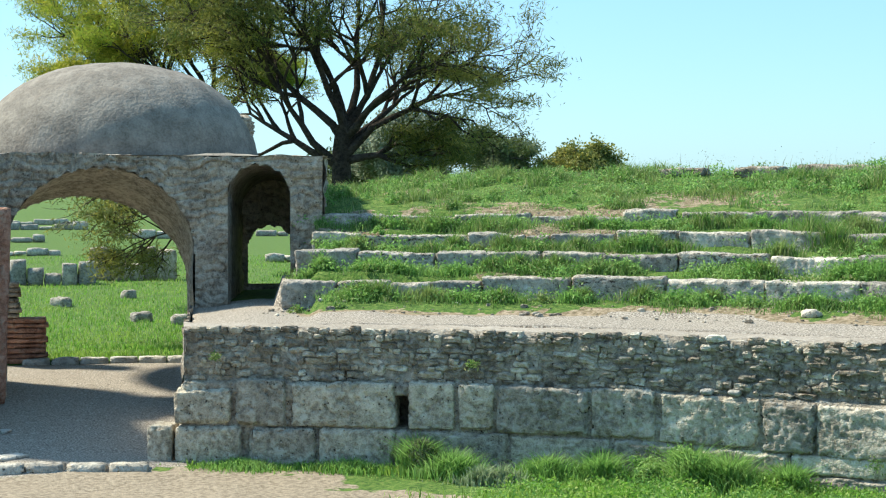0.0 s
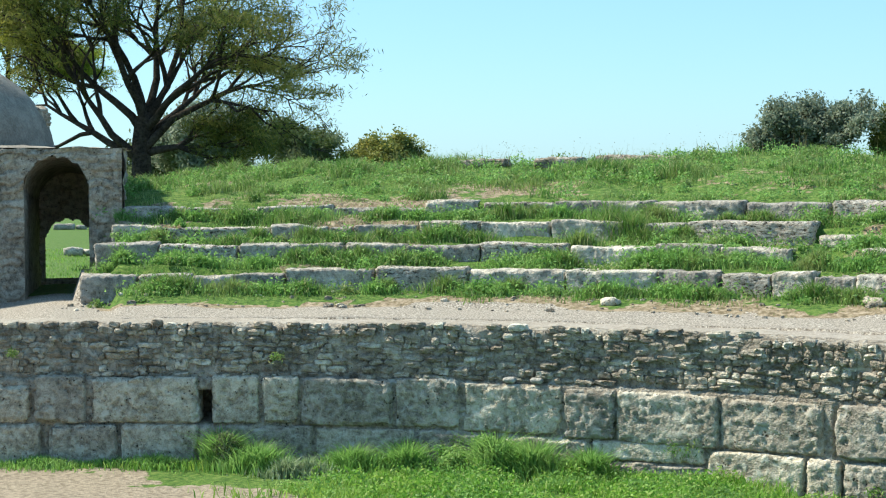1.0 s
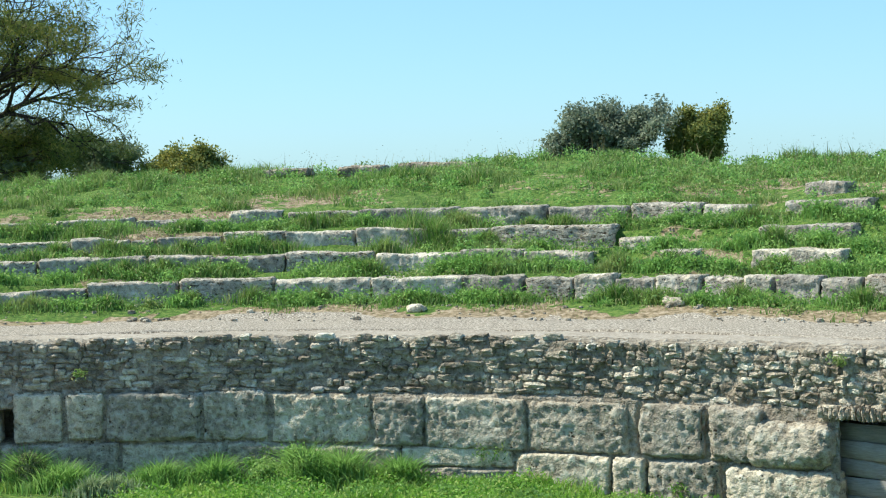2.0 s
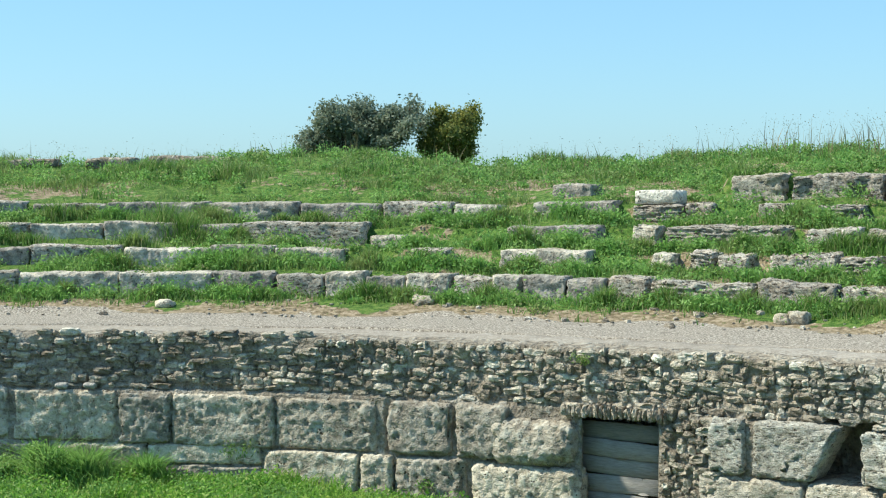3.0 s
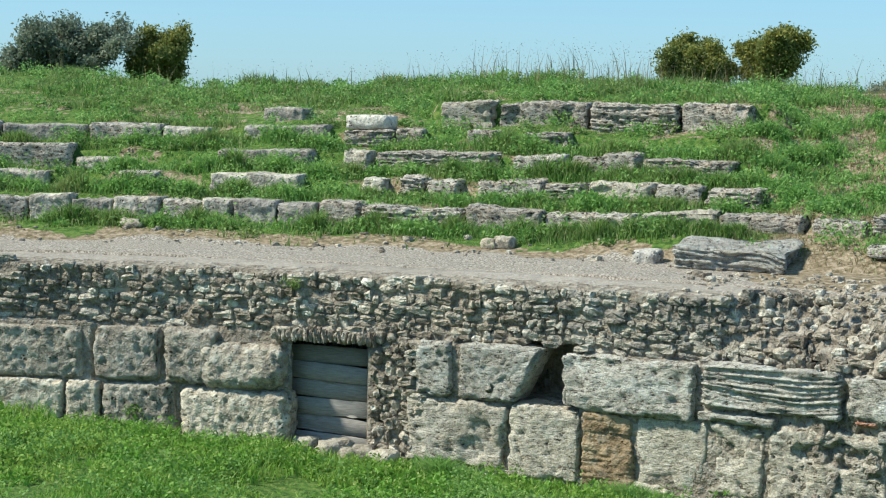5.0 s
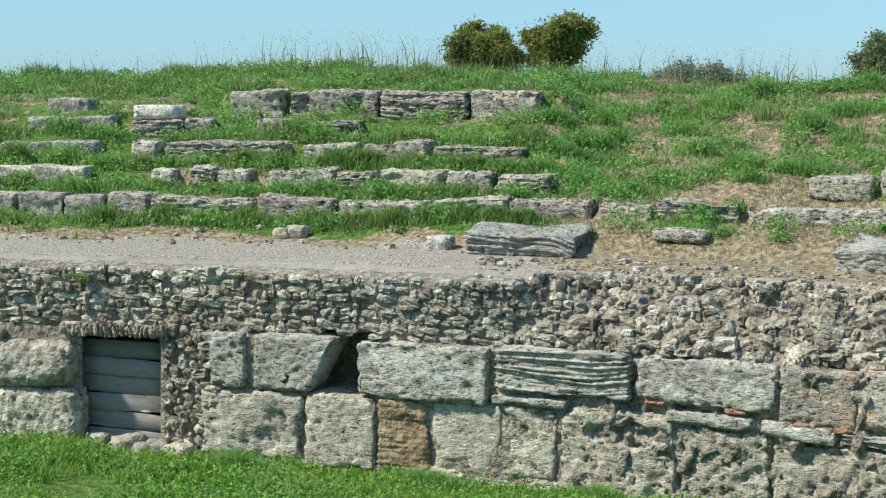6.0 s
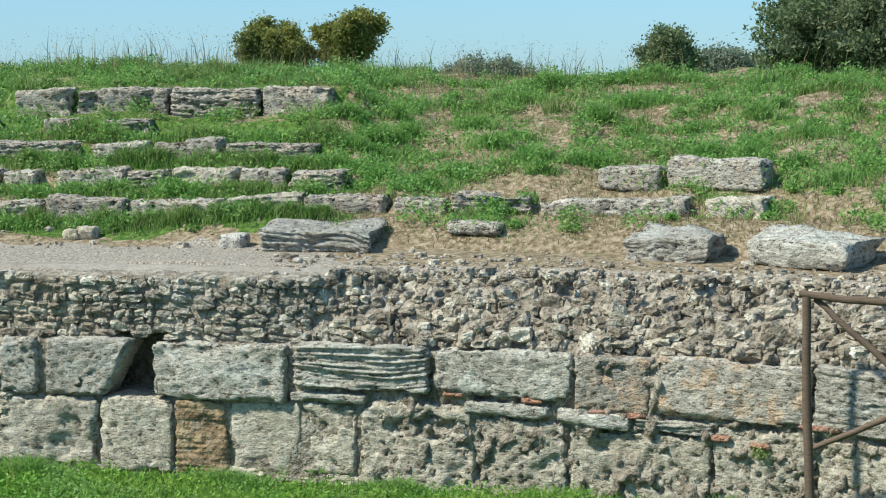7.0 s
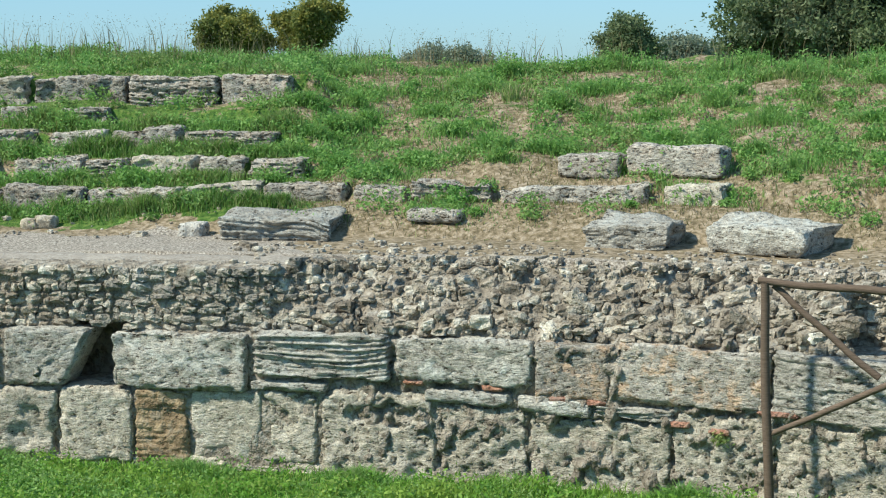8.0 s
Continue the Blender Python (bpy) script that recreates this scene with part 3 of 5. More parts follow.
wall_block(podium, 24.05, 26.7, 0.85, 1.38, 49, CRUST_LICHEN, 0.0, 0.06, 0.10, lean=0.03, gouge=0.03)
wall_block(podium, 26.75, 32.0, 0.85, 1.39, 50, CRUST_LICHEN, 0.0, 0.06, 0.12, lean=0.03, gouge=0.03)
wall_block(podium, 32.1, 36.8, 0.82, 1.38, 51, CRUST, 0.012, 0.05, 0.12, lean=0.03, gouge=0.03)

LOWER = [(-35.7, -34.9), (-34.8, -32.6), (-32.35, -30.1), (-30.0, -27.45), (-27.4, -23.6), (-23.5, -20.1), (-20.0, -17.2), (-17.1, -14.15), (-10.2, -7.0), (-6.95, -5.75), (-5.7, -3.3), (-3.2, 0.5)]
for i, (a0, a1) in enumerate(LOWER):
    worn = a0 > -7
    wall_block(podium, a0, a1, -0.15, float(np.interp((a0 + a1) / 2, [-34, -20, -12, -4], [0.80, 0.78, 0.71, 0.72])) - 0.004 * (i % 3), i + 60, BLOCK, 0, 0.05 if worn else 0.03, 0.10 + 0.02 * math.sin(i) + (0.06 if i == 11 else 0), rough=0.035 if worn else 0.02, round_off=0.16 if i == 11 else 0.08 if worn else 0.05)
wall_block(podium, -14.1, -10.25, 0.52, 0.74, 80, BLOCK, 0.0, 0.02, 0.09)
wall_block(podium, -14.1, -10.25, -0.15, 0.51, 81, BLOCK, 0.014, 0.02, 0.10)
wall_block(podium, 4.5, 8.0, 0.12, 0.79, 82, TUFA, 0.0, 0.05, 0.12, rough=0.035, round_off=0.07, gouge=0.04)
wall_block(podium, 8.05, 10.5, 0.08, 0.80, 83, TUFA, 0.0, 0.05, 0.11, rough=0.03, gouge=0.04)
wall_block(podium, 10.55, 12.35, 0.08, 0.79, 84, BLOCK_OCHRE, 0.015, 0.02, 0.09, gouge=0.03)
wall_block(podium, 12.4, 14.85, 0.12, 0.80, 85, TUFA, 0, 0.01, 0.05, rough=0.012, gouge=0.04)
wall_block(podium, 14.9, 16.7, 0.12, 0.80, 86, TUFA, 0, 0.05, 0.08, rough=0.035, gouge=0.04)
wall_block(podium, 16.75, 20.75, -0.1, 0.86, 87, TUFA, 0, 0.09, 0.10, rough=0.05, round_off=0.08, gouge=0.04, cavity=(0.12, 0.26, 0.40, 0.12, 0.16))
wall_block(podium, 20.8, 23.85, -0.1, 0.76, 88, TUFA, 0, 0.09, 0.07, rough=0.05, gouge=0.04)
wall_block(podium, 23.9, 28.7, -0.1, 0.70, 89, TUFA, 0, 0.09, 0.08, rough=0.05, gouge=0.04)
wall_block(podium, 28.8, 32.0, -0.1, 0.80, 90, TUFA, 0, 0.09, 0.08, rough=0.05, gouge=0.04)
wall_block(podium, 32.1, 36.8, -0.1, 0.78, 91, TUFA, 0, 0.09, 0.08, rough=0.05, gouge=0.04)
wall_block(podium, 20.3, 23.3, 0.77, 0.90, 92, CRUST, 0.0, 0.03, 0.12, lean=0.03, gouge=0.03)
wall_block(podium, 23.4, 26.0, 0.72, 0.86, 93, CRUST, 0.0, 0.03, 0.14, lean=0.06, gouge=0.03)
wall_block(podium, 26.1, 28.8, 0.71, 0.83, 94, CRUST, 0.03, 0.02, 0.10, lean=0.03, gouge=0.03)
for i in range(9):
    a0 = 3.3 + i * 1.75
    wall_block(podium, a0 + 0.05, a0 + 1.6, -0.12, 0.10 + 0.07 * math.sin(i * 2.1) ** 2, 100 + i, TUFA, 0.01, 0.03, 0.08, rough=0.03)
for i, (a, z) in enumerate([(19.9, 0.95), (22.6, 0.93), (24.9, 0.86), (26.2, 0.845), (28.95, 0.70), (30.3, 0.66), (31.9, 0.86)]):
    wall_block(podium, a - 0.45, a + (1.0 if i == 6 else 0.3), z - 0.025, z + 0.03, 120 + i, BRICK, 0, 0, 0.11, depth=0.2, rough=0.006, round_off=0.012, name="brick")
# pale stones on the ledge
for i, (a, w) in enumerate([(-17.0, 0.15), (-16.1, 0.17)]):
    v, f = stone(w, 0.14, 0.075, 200 + i, 0.03, 0.035, 0.012)
    ob = solid("ledge_stone", v, f, WHITE_STONE)
    ob.matrix_world = Matrix.Translation(Vector(spot(a, -0.03, 1.385))) @ Matrix.Rotation(heading(a), 4, "Z")
    tagged(ob, "small pale loose stone lying on the block ledge", "stone", "stones on the ledge")

# rubble facing: the nearest stretch stone by stone, the rest in one mesh
rng = np.random.default_rng(5)
KIND_FACES = cube_grid(3, 2, 3)[1]
KINDS = []
for i in range(14):
    unit = cube_grid(3, 2, 3)[0]
    far = np.linalg.norm(unit * np.array([1, 1, 1]), axis=1)
    v = unit * (1 - 0.20 * smooth(far, 0.55, 0.87))[:, None]
    skew = rng.uniform(-0.25, 0.25, (2, 3))
    v = v * (1 + skew[0][None, :] * unit[:, [2, 0, 0]]) + 0.05 * rng.normal(0, 1, v.shape)
    KINDS.append(v)
KIND_MESH = []
for i, v in enumerate(KINDS):
    me = mesh_of("stone", v, KIND_FACES, False)
    me.materials.append(RUBBLE_PIECE)
    KIND_MESH.append(me)
rubble_rest, singles = [], 0


def rubble(a0, a1, z0, z1, mean_w, row_h, gap_share, wild, hold=True):
    global singles
    z = z0
    while z < z1 - 0.03:
        h = row_h * rng.uniform(0.75, 1.3)
        a = a0 + rng.uniform(0, 0.4)
        while a < a1:
            w = mean_w * rng.choice([0.5, 0.75, 1.0, 1.3, 1.7]) * rng.uniform(0.8, 1.2)
            da = math.degrees(w / float(face(a)))
            zc = z + h / 2 + rng.normal(0, 0.008 + 0.02 * wild)
            in_door = DOOR[0] - 0.3 < a + da / 2 < DOOR[1] + 0.25 and zc < DOOR[3] + 0.02
            if rng.random() > gap_share and not in_door and zc < 2.01:
                off = float(podium_off(np.array([a + da / 2]), np.array([min(zc, 1.97)]))[0])
                if off < 0.69 or erosion(a) > 0.5:
                    d = rng.uniform(0.10, 0.16) * (1 + 0.5 * wild)
                    hh = h * rng.uniform(0.85, 1.12) * (1 + 0.3 * wild * rng.random())
                    size = (w * 1.0, d, hh)
                    place = spot(a + da / 2, min(off, 1.0) + (rng.uniform(0.02, 0.055) if wild > 0.2 else rng.uniform(0.015, 0.05)), zc)
                    ang, tilt, k = heading(a) + rng.normal(0, 0.08 + 0.2 * wild), rng.normal(0, 0.04 + 0.16 * wild), int(rng.integers(14))
                    if hold and singles < 300 and 8.0 < a < 16.0:
                        ob = new("stone", KIND_MESH[k])
                        ob.parent = podium
                        ob.matrix_world = Matrix.Translation(Vector(place)) @ Matrix.Rotation(ang, 4, "Z") @ Matrix.Rotation(-tilt, 4, "Y") @ Matrix.Diagonal((*size, 1))
                        singles += 1
                    else:
                        rubble_rest.append((turned(KINDS[k] * np.array(size), ang, place, tilt), KIND_FACES))
            a += da
        z += h * 0.97


rubble(-34.5, -9.0, 1.36, 1.98, 0.15, 0.075, 0.14, 0.12)
rubble(-9.0, 14.5, 1.36, 1.98, 0.125, 0.07, 0.05, 0.3)
rubble(14.5, 37.0, 1.38, 2.0, 0.10, 0.07, 0.12, 0.6)
rubble(3.1, 4.75, 0.1, 1.38, 0.11, 0.08, 0.05, 0.7)
# larger stones showing in the worn core
for i in range(230):
    a, z, w = rng.uniform(14.8, 36.8), rng.uniform(1.45, 1.97), rng.choice([0.07, 0.1, 0.14, 0.19], p=[0.4, 0.34, 0.19, 0.07])
    o = float(podium_off(np.array([a]), np.array([z]))[0])
    if o < 1.2:
        rubble_rest.append((turned(KINDS[i % 14] * np.array((w * rng.uniform(1, 1.5), w, w * rng.uniform(0.5, 0.9))), rng.uniform(0, 3), spot(a, o + 0.01, z), rng.normal(0, 0.3)), KIND_FACES))
# soldier stones over the doorway
a = -0.1
while a < 3.4:
    w = rng.uniform(0.035, 0.06)
    k = int(rng.integers(14))
    rubble_rest.append((turned(KINDS[k] * np.array((w, 0.2, rng.uniform(0.11, 0.16))), heading(a), spot(a, 0.02, 1.32), rng.normal(0, 0.1)), KIND_FACES))
    a += math.degrees(w / float(face(a)))
v, f = join(rubble_rest)
solid("rubble", v, f, RUBBLE, podium, smooth=False)["kind"] = "stuff"

# unseen wall opposite, added to shade the passage floor; it also closes the place
v, f = stone(4.2, 1.2, 4.8, 950, 0.3, 0.08, 0.05)
tagged(solid("wall_flank", turned(v, radians(133.5), (-17.7, 18.3, 2.3)), f, ARCH_STONE), "tall unseen stone wall added to shade the entrance passage", "wall", kind="structure")

# ---- boarded doorway ----
door = holder("door_1", spot(1.75, 0.42, 0.05))
bpy.context.view_layer.update()
for i in range(6):
    v, f = stone(0.98, 0.035, 0.185, 400 + i, 0.25, 0.008, 0.004)
    ob = solid("board", v, f, BOARD, door)
    ob.matrix_parent_inverse = door.matrix_world.inverted()
    ob.matrix_world = Matrix.Translation(Vector(spot(1.75, 0.24 + 0.02 * (i % 2), 0.16 + i * 0.185))) @ Matrix.Rotation(heading(1.75), 4, "Z") @ Matrix.Rotation(0.03 + 0.02 * math.sin(i * 2.2), 4, "Y")
tagged(door, "low doorway closed with old grey wooden boards", "door", kind="structure")
for i, (a, off, w) in enumerate([(0.9, 0.05, 0.3), (1.9, -0.1, 0.4), (2.9, -0.25, 0.35), (3.6, -0.3, 0.3), (2.4, -0.35, 0.22)]):
    v, f = stone(w, 0.25, 0.16, 420 + i, 0.05, 0.05, 0.03)
    ob = solid("threshold_stone", v, f, BLOCK_TAN)
    ob.matrix_world = Matrix.Translation(Vector(spot(a, off, 0.17))) @ Matrix.Rotation(heading(a) + i, 4, "Z")
    tagged(ob, "rough loose stone lying before the doorway", "stone", "stones before the doorway")

# ---- seat rows ----
FIRST_ROW = [(-31.3, -29.4), (-29.4, -27.6), (-27.6, -26.2), (-26.2, -24.5), (-24.5, -21.5), (-21.5, -18.3), (-18.3, -15), (-15, -11.9), (-11.9, -9.8), (-9.8, -8.1), (-8.1, -6.7), (-6.7, -5.35), (-5.35, -3.8), (-3.8, -2.4), (-2.4, -1.4), (-1.4, 0.1), (0.1, 1.45), (1.45, 2.9), (2.9, 6.3), (6.4, 9.0), (9.1, 12.2), (12.3, 14.8), (14.9, 17.7), (17.9, 19.7), (19.8, 22.6), (22.8, 27.9), (28.4, 30.5)]
SECOND_ROW = [(-30.83, -28.7), (-28.7, -26.1), (-26.1, -22.5), (-22.5, -20.4), (-20.4, -17.9), (-17.9, -14.9), (-14.9, -12), (-12, -9.8), (-9.8, -7.5), (-5.2, -3.9), (-2.2, 0.85), (2.9, 3.7), (4.1, 5.0), (5.1, 6.2), (6.7, 9.0), (9.05, 10.45), (10.5, 12.7), (12.75, 14.3), (14.4, 16.3)]
THIRD_ROW = [(-30.26, -28.6), (-28.6, -25), (-25, -23.05), (-23.05, -22.2), (-22.2, -20), (-20, -17.9), (-17.9, -15.5), (-15.5, -13), (-13, -10.9), (-10.9, -6.75), (-2, 1.25), (2.2, 3.2), (3.25, 7.4), (8.0, 9.75), (9.9, 12.2), (12.25, 15.4)]
FOURTH_ROW = [(-29.9, -27.8), (-27.8, -25.5), (-25.5, -22.9), (-22.9, -19.8), (-19.8, -18), (-17.8, -15.4), (-15.4, -12.1), (-12.1, -9), (-9, -6.2), (-6.2, -3.8), (-3.8, -2.2), (-1.1, 1.7), (2.2, 3.9), (4.0, 5.0), (6.4, 7.4), (8.25, 9.85)]
FIFTH_ROW = [(-0.45, 0.95), (5.5, 7.35), (7.45, 10.45), (10.5, 13.5), (13.55, 15.9)]
ROWS = (FIRST_ROW, SECOND_ROW, THIRD_ROW, FOURTH_ROW, FIFTH_ROW)
for n, blocks in enumerate(ROWS):
    row = holder("seat_row", spot(-5, ROW_OFF[n], ROW_TOP[n] - 0.4))
    bpy.context.view_layer.update()
    for i, (a0, a1) in enumerate(blocks):
        rugged = a0 > 1.5
        top = ROW_TOP[n] + 0.02 * math.sin(i * 2.7 + n) + (0.05 if n == 0 and a0 > 12 else 0) - (0.07 if n in (2, 3) and a0 < -20 else 0) - (0.1 if n == 0 and a0 < -26 else 0)
        top -= 0.1 if (n == 4 and i == 0) else 0
        p0, p1 = spot(a0, ROW_OFF[n]), spot(a1, ROW_OFF[n])
        w = float(np.linalg.norm((p1 - p0)[:2])) - 0.015
        seed = 500 + n * 40 + i
        v, f = stone(w, 0.5, 0.42, seed, 0.035, 0.03 if rugged else 0.02, 0.045 if rugged else 0.025, 0.02 if (rugged and i % 3 == 0) else 0.008 if i % 3 == 1 else 0.0, 0.08 if rugged else 0.03, gouge=0.06 if rugged else 0.02)
        ob = solid("block", v, f, TUFA if rugged and i % 5 == 1 else SEAT_WORN if rugged or i % 4 == 1 else SEAT, row)
        ob.matrix_parent_inverse = row.matrix_world.inverted()
        am = (a0 + a1) / 2
        ob.matrix_world = Matrix.Translation(Vector(spot(am, ROW_OFF[n] + 0.22, top - 0.21))) @ Matrix.Rotation(math.atan2(p1[1] - p0[1], p1[0] - p0[0]), 4, "Z") @ Matrix.Rotation((0.04 if rugged else 0.012) * math.sin(seed * 1.3), 4, "Y") @ Matrix.Rotation((0.06 if rugged else 0.0) * math.sin(seed * 2.1), 4, "Z")
    if n == 3:
        v, f = stone(0.62, 0.4, 0.2, 640, 0.07, 0.03, 0.012)
        ob = solid("block", v, f, WHITE_STONE, row, "pale squared block set on the row")
        ob.matrix_parent_inverse = row.matrix_world.inverted()
        ob.matrix_world = Matrix.Translation(Vector(spot(3.05, ROW_OFF[n] + 0.25, 3.5))) @ Matrix.Rotation(heading(3), 4, "Z")
    tagged(row, "curved row of weathered grey limestone seat blocks in grass", "seating", "seat rows of the bowl")

# blocks on the bank, on the crest and on the path
LOOSE = [
    (25.85, 4.15, 0.72, 0.3, 0.45, SEAT_WORN), (28.75, 4.15, 1.1, 0.36, 0.5, SEAT_WORN),
    (-15.3, 9.9, 0.85, 0.2, 0.5, MORTAR), (-12.6, 9.9, 1.5, 0.2, 0.5, MORTAR), (-18.2, 9.9, 1.3, 0.18, 0.5, MORTAR),
    (20.6, 2.9, 0.6, 0.14, 0.35, SEAT_WORN), (0.2, 6.6, 0.55, 0.2, 0.4, SEAT_WORN), (12.4, 2.35, 0.3, 0.2, 0.3, WHITE_STONE),
    (7.6, 2.8, 0.22, 0.16, 0.2, BLOCK_TAN), (7.1, 2.75, 0.2, 0.15, 0.2, BLOCK_TAN), (-6.0, 4.9, 0.5, 0.2, 0.4, SEAT), (-4.9, 3.1, 0.28, 0.12, 0.2, BLOCK_TAN), (-13.6, 2.75, 0.25, 0.1, 0.2, BLOCK_TAN),
]
for i, (az, off, w, h, d, mat) in enumerate(LOOSE):
    v, f = stone(w, d, h, 700 + i, 0.04, 0.04, 0.035, 0.0, 0.06)
    ob = solid("fallen_block", v, f, mat)
    zg = float(ground(np.array([az]), face(np.array([az])) + off)[0])
    ob.matrix_world = Matrix.Translation(Vector(spot(az, off, zg + h * 0.24))) @ Matrix.Rotation(heading(az), 4, "Z") @ Matrix.Rotation(0.04 * math.sin(i * 3), 4, "Y")
    tagged(ob, "weathered fallen limestone block half sunk in grass", "stone block", "fallen blocks")
for i, (az, off, w, d, h, turn, strata) in enumerate([(15.4, 2.42, 1.08, 0.85, 0.27, 0.1, 0.03), (27.3, 2.3, 0.86, 0.75, 0.27, -0.05, 0.010), (31.75, 2.15, 1.0, 0.85, 0.29, -0.12, 0.008)]):
    v, f = stone(w, d, h, 740 + i, 0.026, 0.03, 0.028, strata, 0.04)
    v[:, 0] *= 1 + 0.15 * (v[:, 2] / h)
    lump = 1 + 0.13 * fnoise(np.stack([np.arctan2(v[:, 1], v[:, 0]) * 1.3, 0 * v[:, 0], v[:, 2] * 3], 1), 750 + i, 2)
    v[:, :2] *= lump[:, None]
    v[:, 2] += 0.05 * fnoise(np.stack([v[:, 0] * 2.5, v[:, 1] * 2.5, 0 * v[:, 0]], 1), 760 + i, 2)
    ob = solid("path_slab", v, f, CRUST)
    zg = float(ground(np.array([az]), face(np.array([az])) + off)[0])
    ob.matrix_world = Matrix.Translation(Vector(spot(az, off, zg + h * 0.42))) @ Matrix.Rotation(heading(az) + turn, 4, "Z") @ Matrix.Rotation(0.09, 4, "X") @ Matrix.Rotation(0.04, 4, "Y")
    tagged(ob, ["layered grey stone slab lying on the path edge", "rounded pitted grey stone slab on bare earth", "flat-topped grey stone slab with a dark end"][i], "stone slab", "slabs on the path")

# loose pebbles on the worn wall top and along the path
rg = np.random.default_rng(77)
pebbles = []
for i in range(1100):
    az = rg.uniform(13.5, 36.5) if i < 750 else rg.uniform(-32, 16)
    off = abs(rg.normal(0.9, 0.5)) + 0.2 if i < 750 else rg.uniform(2.0, 3.3)
    w = rg.choice([0.025, 0.04, 0.06, 0.1], p=[0.45, 0.3, 0.18, 0.07]) * rg.uniform(0.8, 1.3)
    zg = float(ground(np.array([az]), face(np.array([az])) + off)[0]) if off > 0.95 else 1.99
    pebbles.append((turned(KINDS[i % 14] * np.array([w, w * 0.8, w * 0.6]), rg.uniform(0, 6), spot(az, off, zg + w * 0.12)), KIND_FACES))
v, f = join(pebbles)
tagged(solid("pebbles", v, f, RUBBLE, smooth=False), "loose pebbles and rubble chips on the path", "pebbles", kind="stuff")

# ---- entrance arch with its vault and dome ----
AX = -35.0
A_C = polar(AX, 26.3)
A_T = np.array([math.cos(radians(AX)), -math.sin(radians(AX)), 0])
A_N = np.array([math.sin(radians(AX)), math.cos(radians(AX)), 0])


def arch_point(s, depth, z):
    s, depth, z = np.broadcast_arrays(np.asarray(s, float), np.asarray(depth, float), np.asarray(z, float))
    return A_C[None, :] + s.reshape(-1, 1) * A_T[None, :] + depth.reshape(-1, 1) * A_N[None, :] + np.stack([0 * s.ravel(), 0 * s.ravel(), z.ravel()], 1)


def arch_top(s, c, half, spring, rise):
    return spring + rise * np.sqrt(np.clip(1 - ((s - c) / half) ** 2, 0, 1))


def masonry_sheet(name, depth, openings, s0, s1, z0, z1, parent, step=0.02, thick=0.45):
    """A rough wall sheet pierced by arched openings (centre, half width, bottom, spring, rise), with reveals."""
    s, z = np.arange(s0, s1 + 1e-6, step), np.arange(z0, z1 + 1e-6, step)
    S, Z = np.meshgrid(s, z, indexing="ij")
    q = np.stack([S.ravel(), np.full(S.size, depth), Z.ravel()], 1)
    warp = q + 0.12 * np.stack([vnoise(q * 3, 31.0), 0 * q[:, 0], vnoise(q * 3, 32.0)], 1)
    row = np.floor(warp[:, 2] * 7.5)
    along = warp[:, 0] * 3.4 + row * 0.37 + 0.5 * vnoise(np.stack([q[:, 0] * 2, row, row], 1), 33.0)
    edge = np.minimum(np.minimum(along % 1.0, 1 - along % 1.0) / 3.4, np.minimum((warp[:, 2] * 7.5) % 1.0, 1 - (warp[:, 2] * 7.5) % 1.0) / 7.5)
    proud = hash01(np.floor(along), row, 0 * row, 5.0) - 0.4
    D = depth + 0.035 * fnoise(q * 4, 3.0, 3) - 0.05 * proud + 0.035 * (1 - smooth(edge, 0.0, 0.03)) * (vnoise(q * 2.2, 34.0) > -0.35)
    Zt = Z.ravel() + np.where(Z.ravel() > z1 - 0.1, 0.03 * fnoise(q * 3, 8.0, 2), 0)
    v = arch_point(S.ravel(), D, Zt)
    f = grid_faces(len(s), len(z))
    keep = np.ones(len(f), bool)
    cs, cz = S.ravel()[f].mean(1), Z.ravel()[f].mean(1)
    for c, half, bottom, spring, rise in openings:
        top = np.where(np.abs(cs - c) < half, arch_top(cs, c, half, spring, rise), -9)
        keep &= ~((np.abs(cs - c) < half) & (cz > bottom) & (cz < top + 0.02 * np.sin(cs * 31)))
    ob = solid(name, v, f[keep], ARCH_STONE, parent)
    return ob


def vault(name, front, back, d0, d1, parent, material):
    """The inner surface between two arched openings."""
    n = 40
    rows = []
    for t in np.linspace(0, 1, 14):
        c, half, bottom, spring, rise = [front[i] * (1 - t) + back[i] * t for i in range(5)]
        th = np.linspace(0, math.pi, n)
        s = np.concatenate([[c - half] * 6, c - half * np.cos(th), [c + half] * 6])
        z = np.concatenate([np.linspace(bottom, spring, 6), spring + rise * np.sin(th), np.linspace(spring, bottom, 6)])
        p = arch_point(s, d0 + (d1 - d0) * t, z)
        p += (0.03 * fnoise(p * 4, 6.0, 2))[:, None] * A_T[None, :]
        rows.append(p)
    return solid(name, np.concatenate(rows), grid_faces(14, len(rows[0])), material, parent)


gate = holder("entrance_arch", A_C + np.array([0, 0, 0.6]))
big, small = (-1.06, 1.41, 0.3, 2.75, 1.31), (1.335, 0.485, 1.9, 3.62, 0.5)
big_back, small_back = (-1.45, 1.70, 0.3, 2.2, 1.42), (1.72, 0.40, 2.1, 2.72, 0.39)
masonry_sheet("front_wall", 0.0, [big, small], -4.2, 2.33, 0.3, 4.27, gate)
masonry_sheet("inner_wall", 1.3, [big_back], -4.2, 0.75, 0.3, 4.2, gate)
masonry_sheet("rear_wall", 3.4, [small_back], 0.6, 2.7, 0.3, 4.2, gate)
vault("barrel_vault", big, big_back, 0.02, 1.3, gate, ARCH_STONE)
vault("side_passage", small, (1.75, 0.52, 1.9, 3.4, 0.5), 0.02, 3.38, gate, ARCH_STONE)
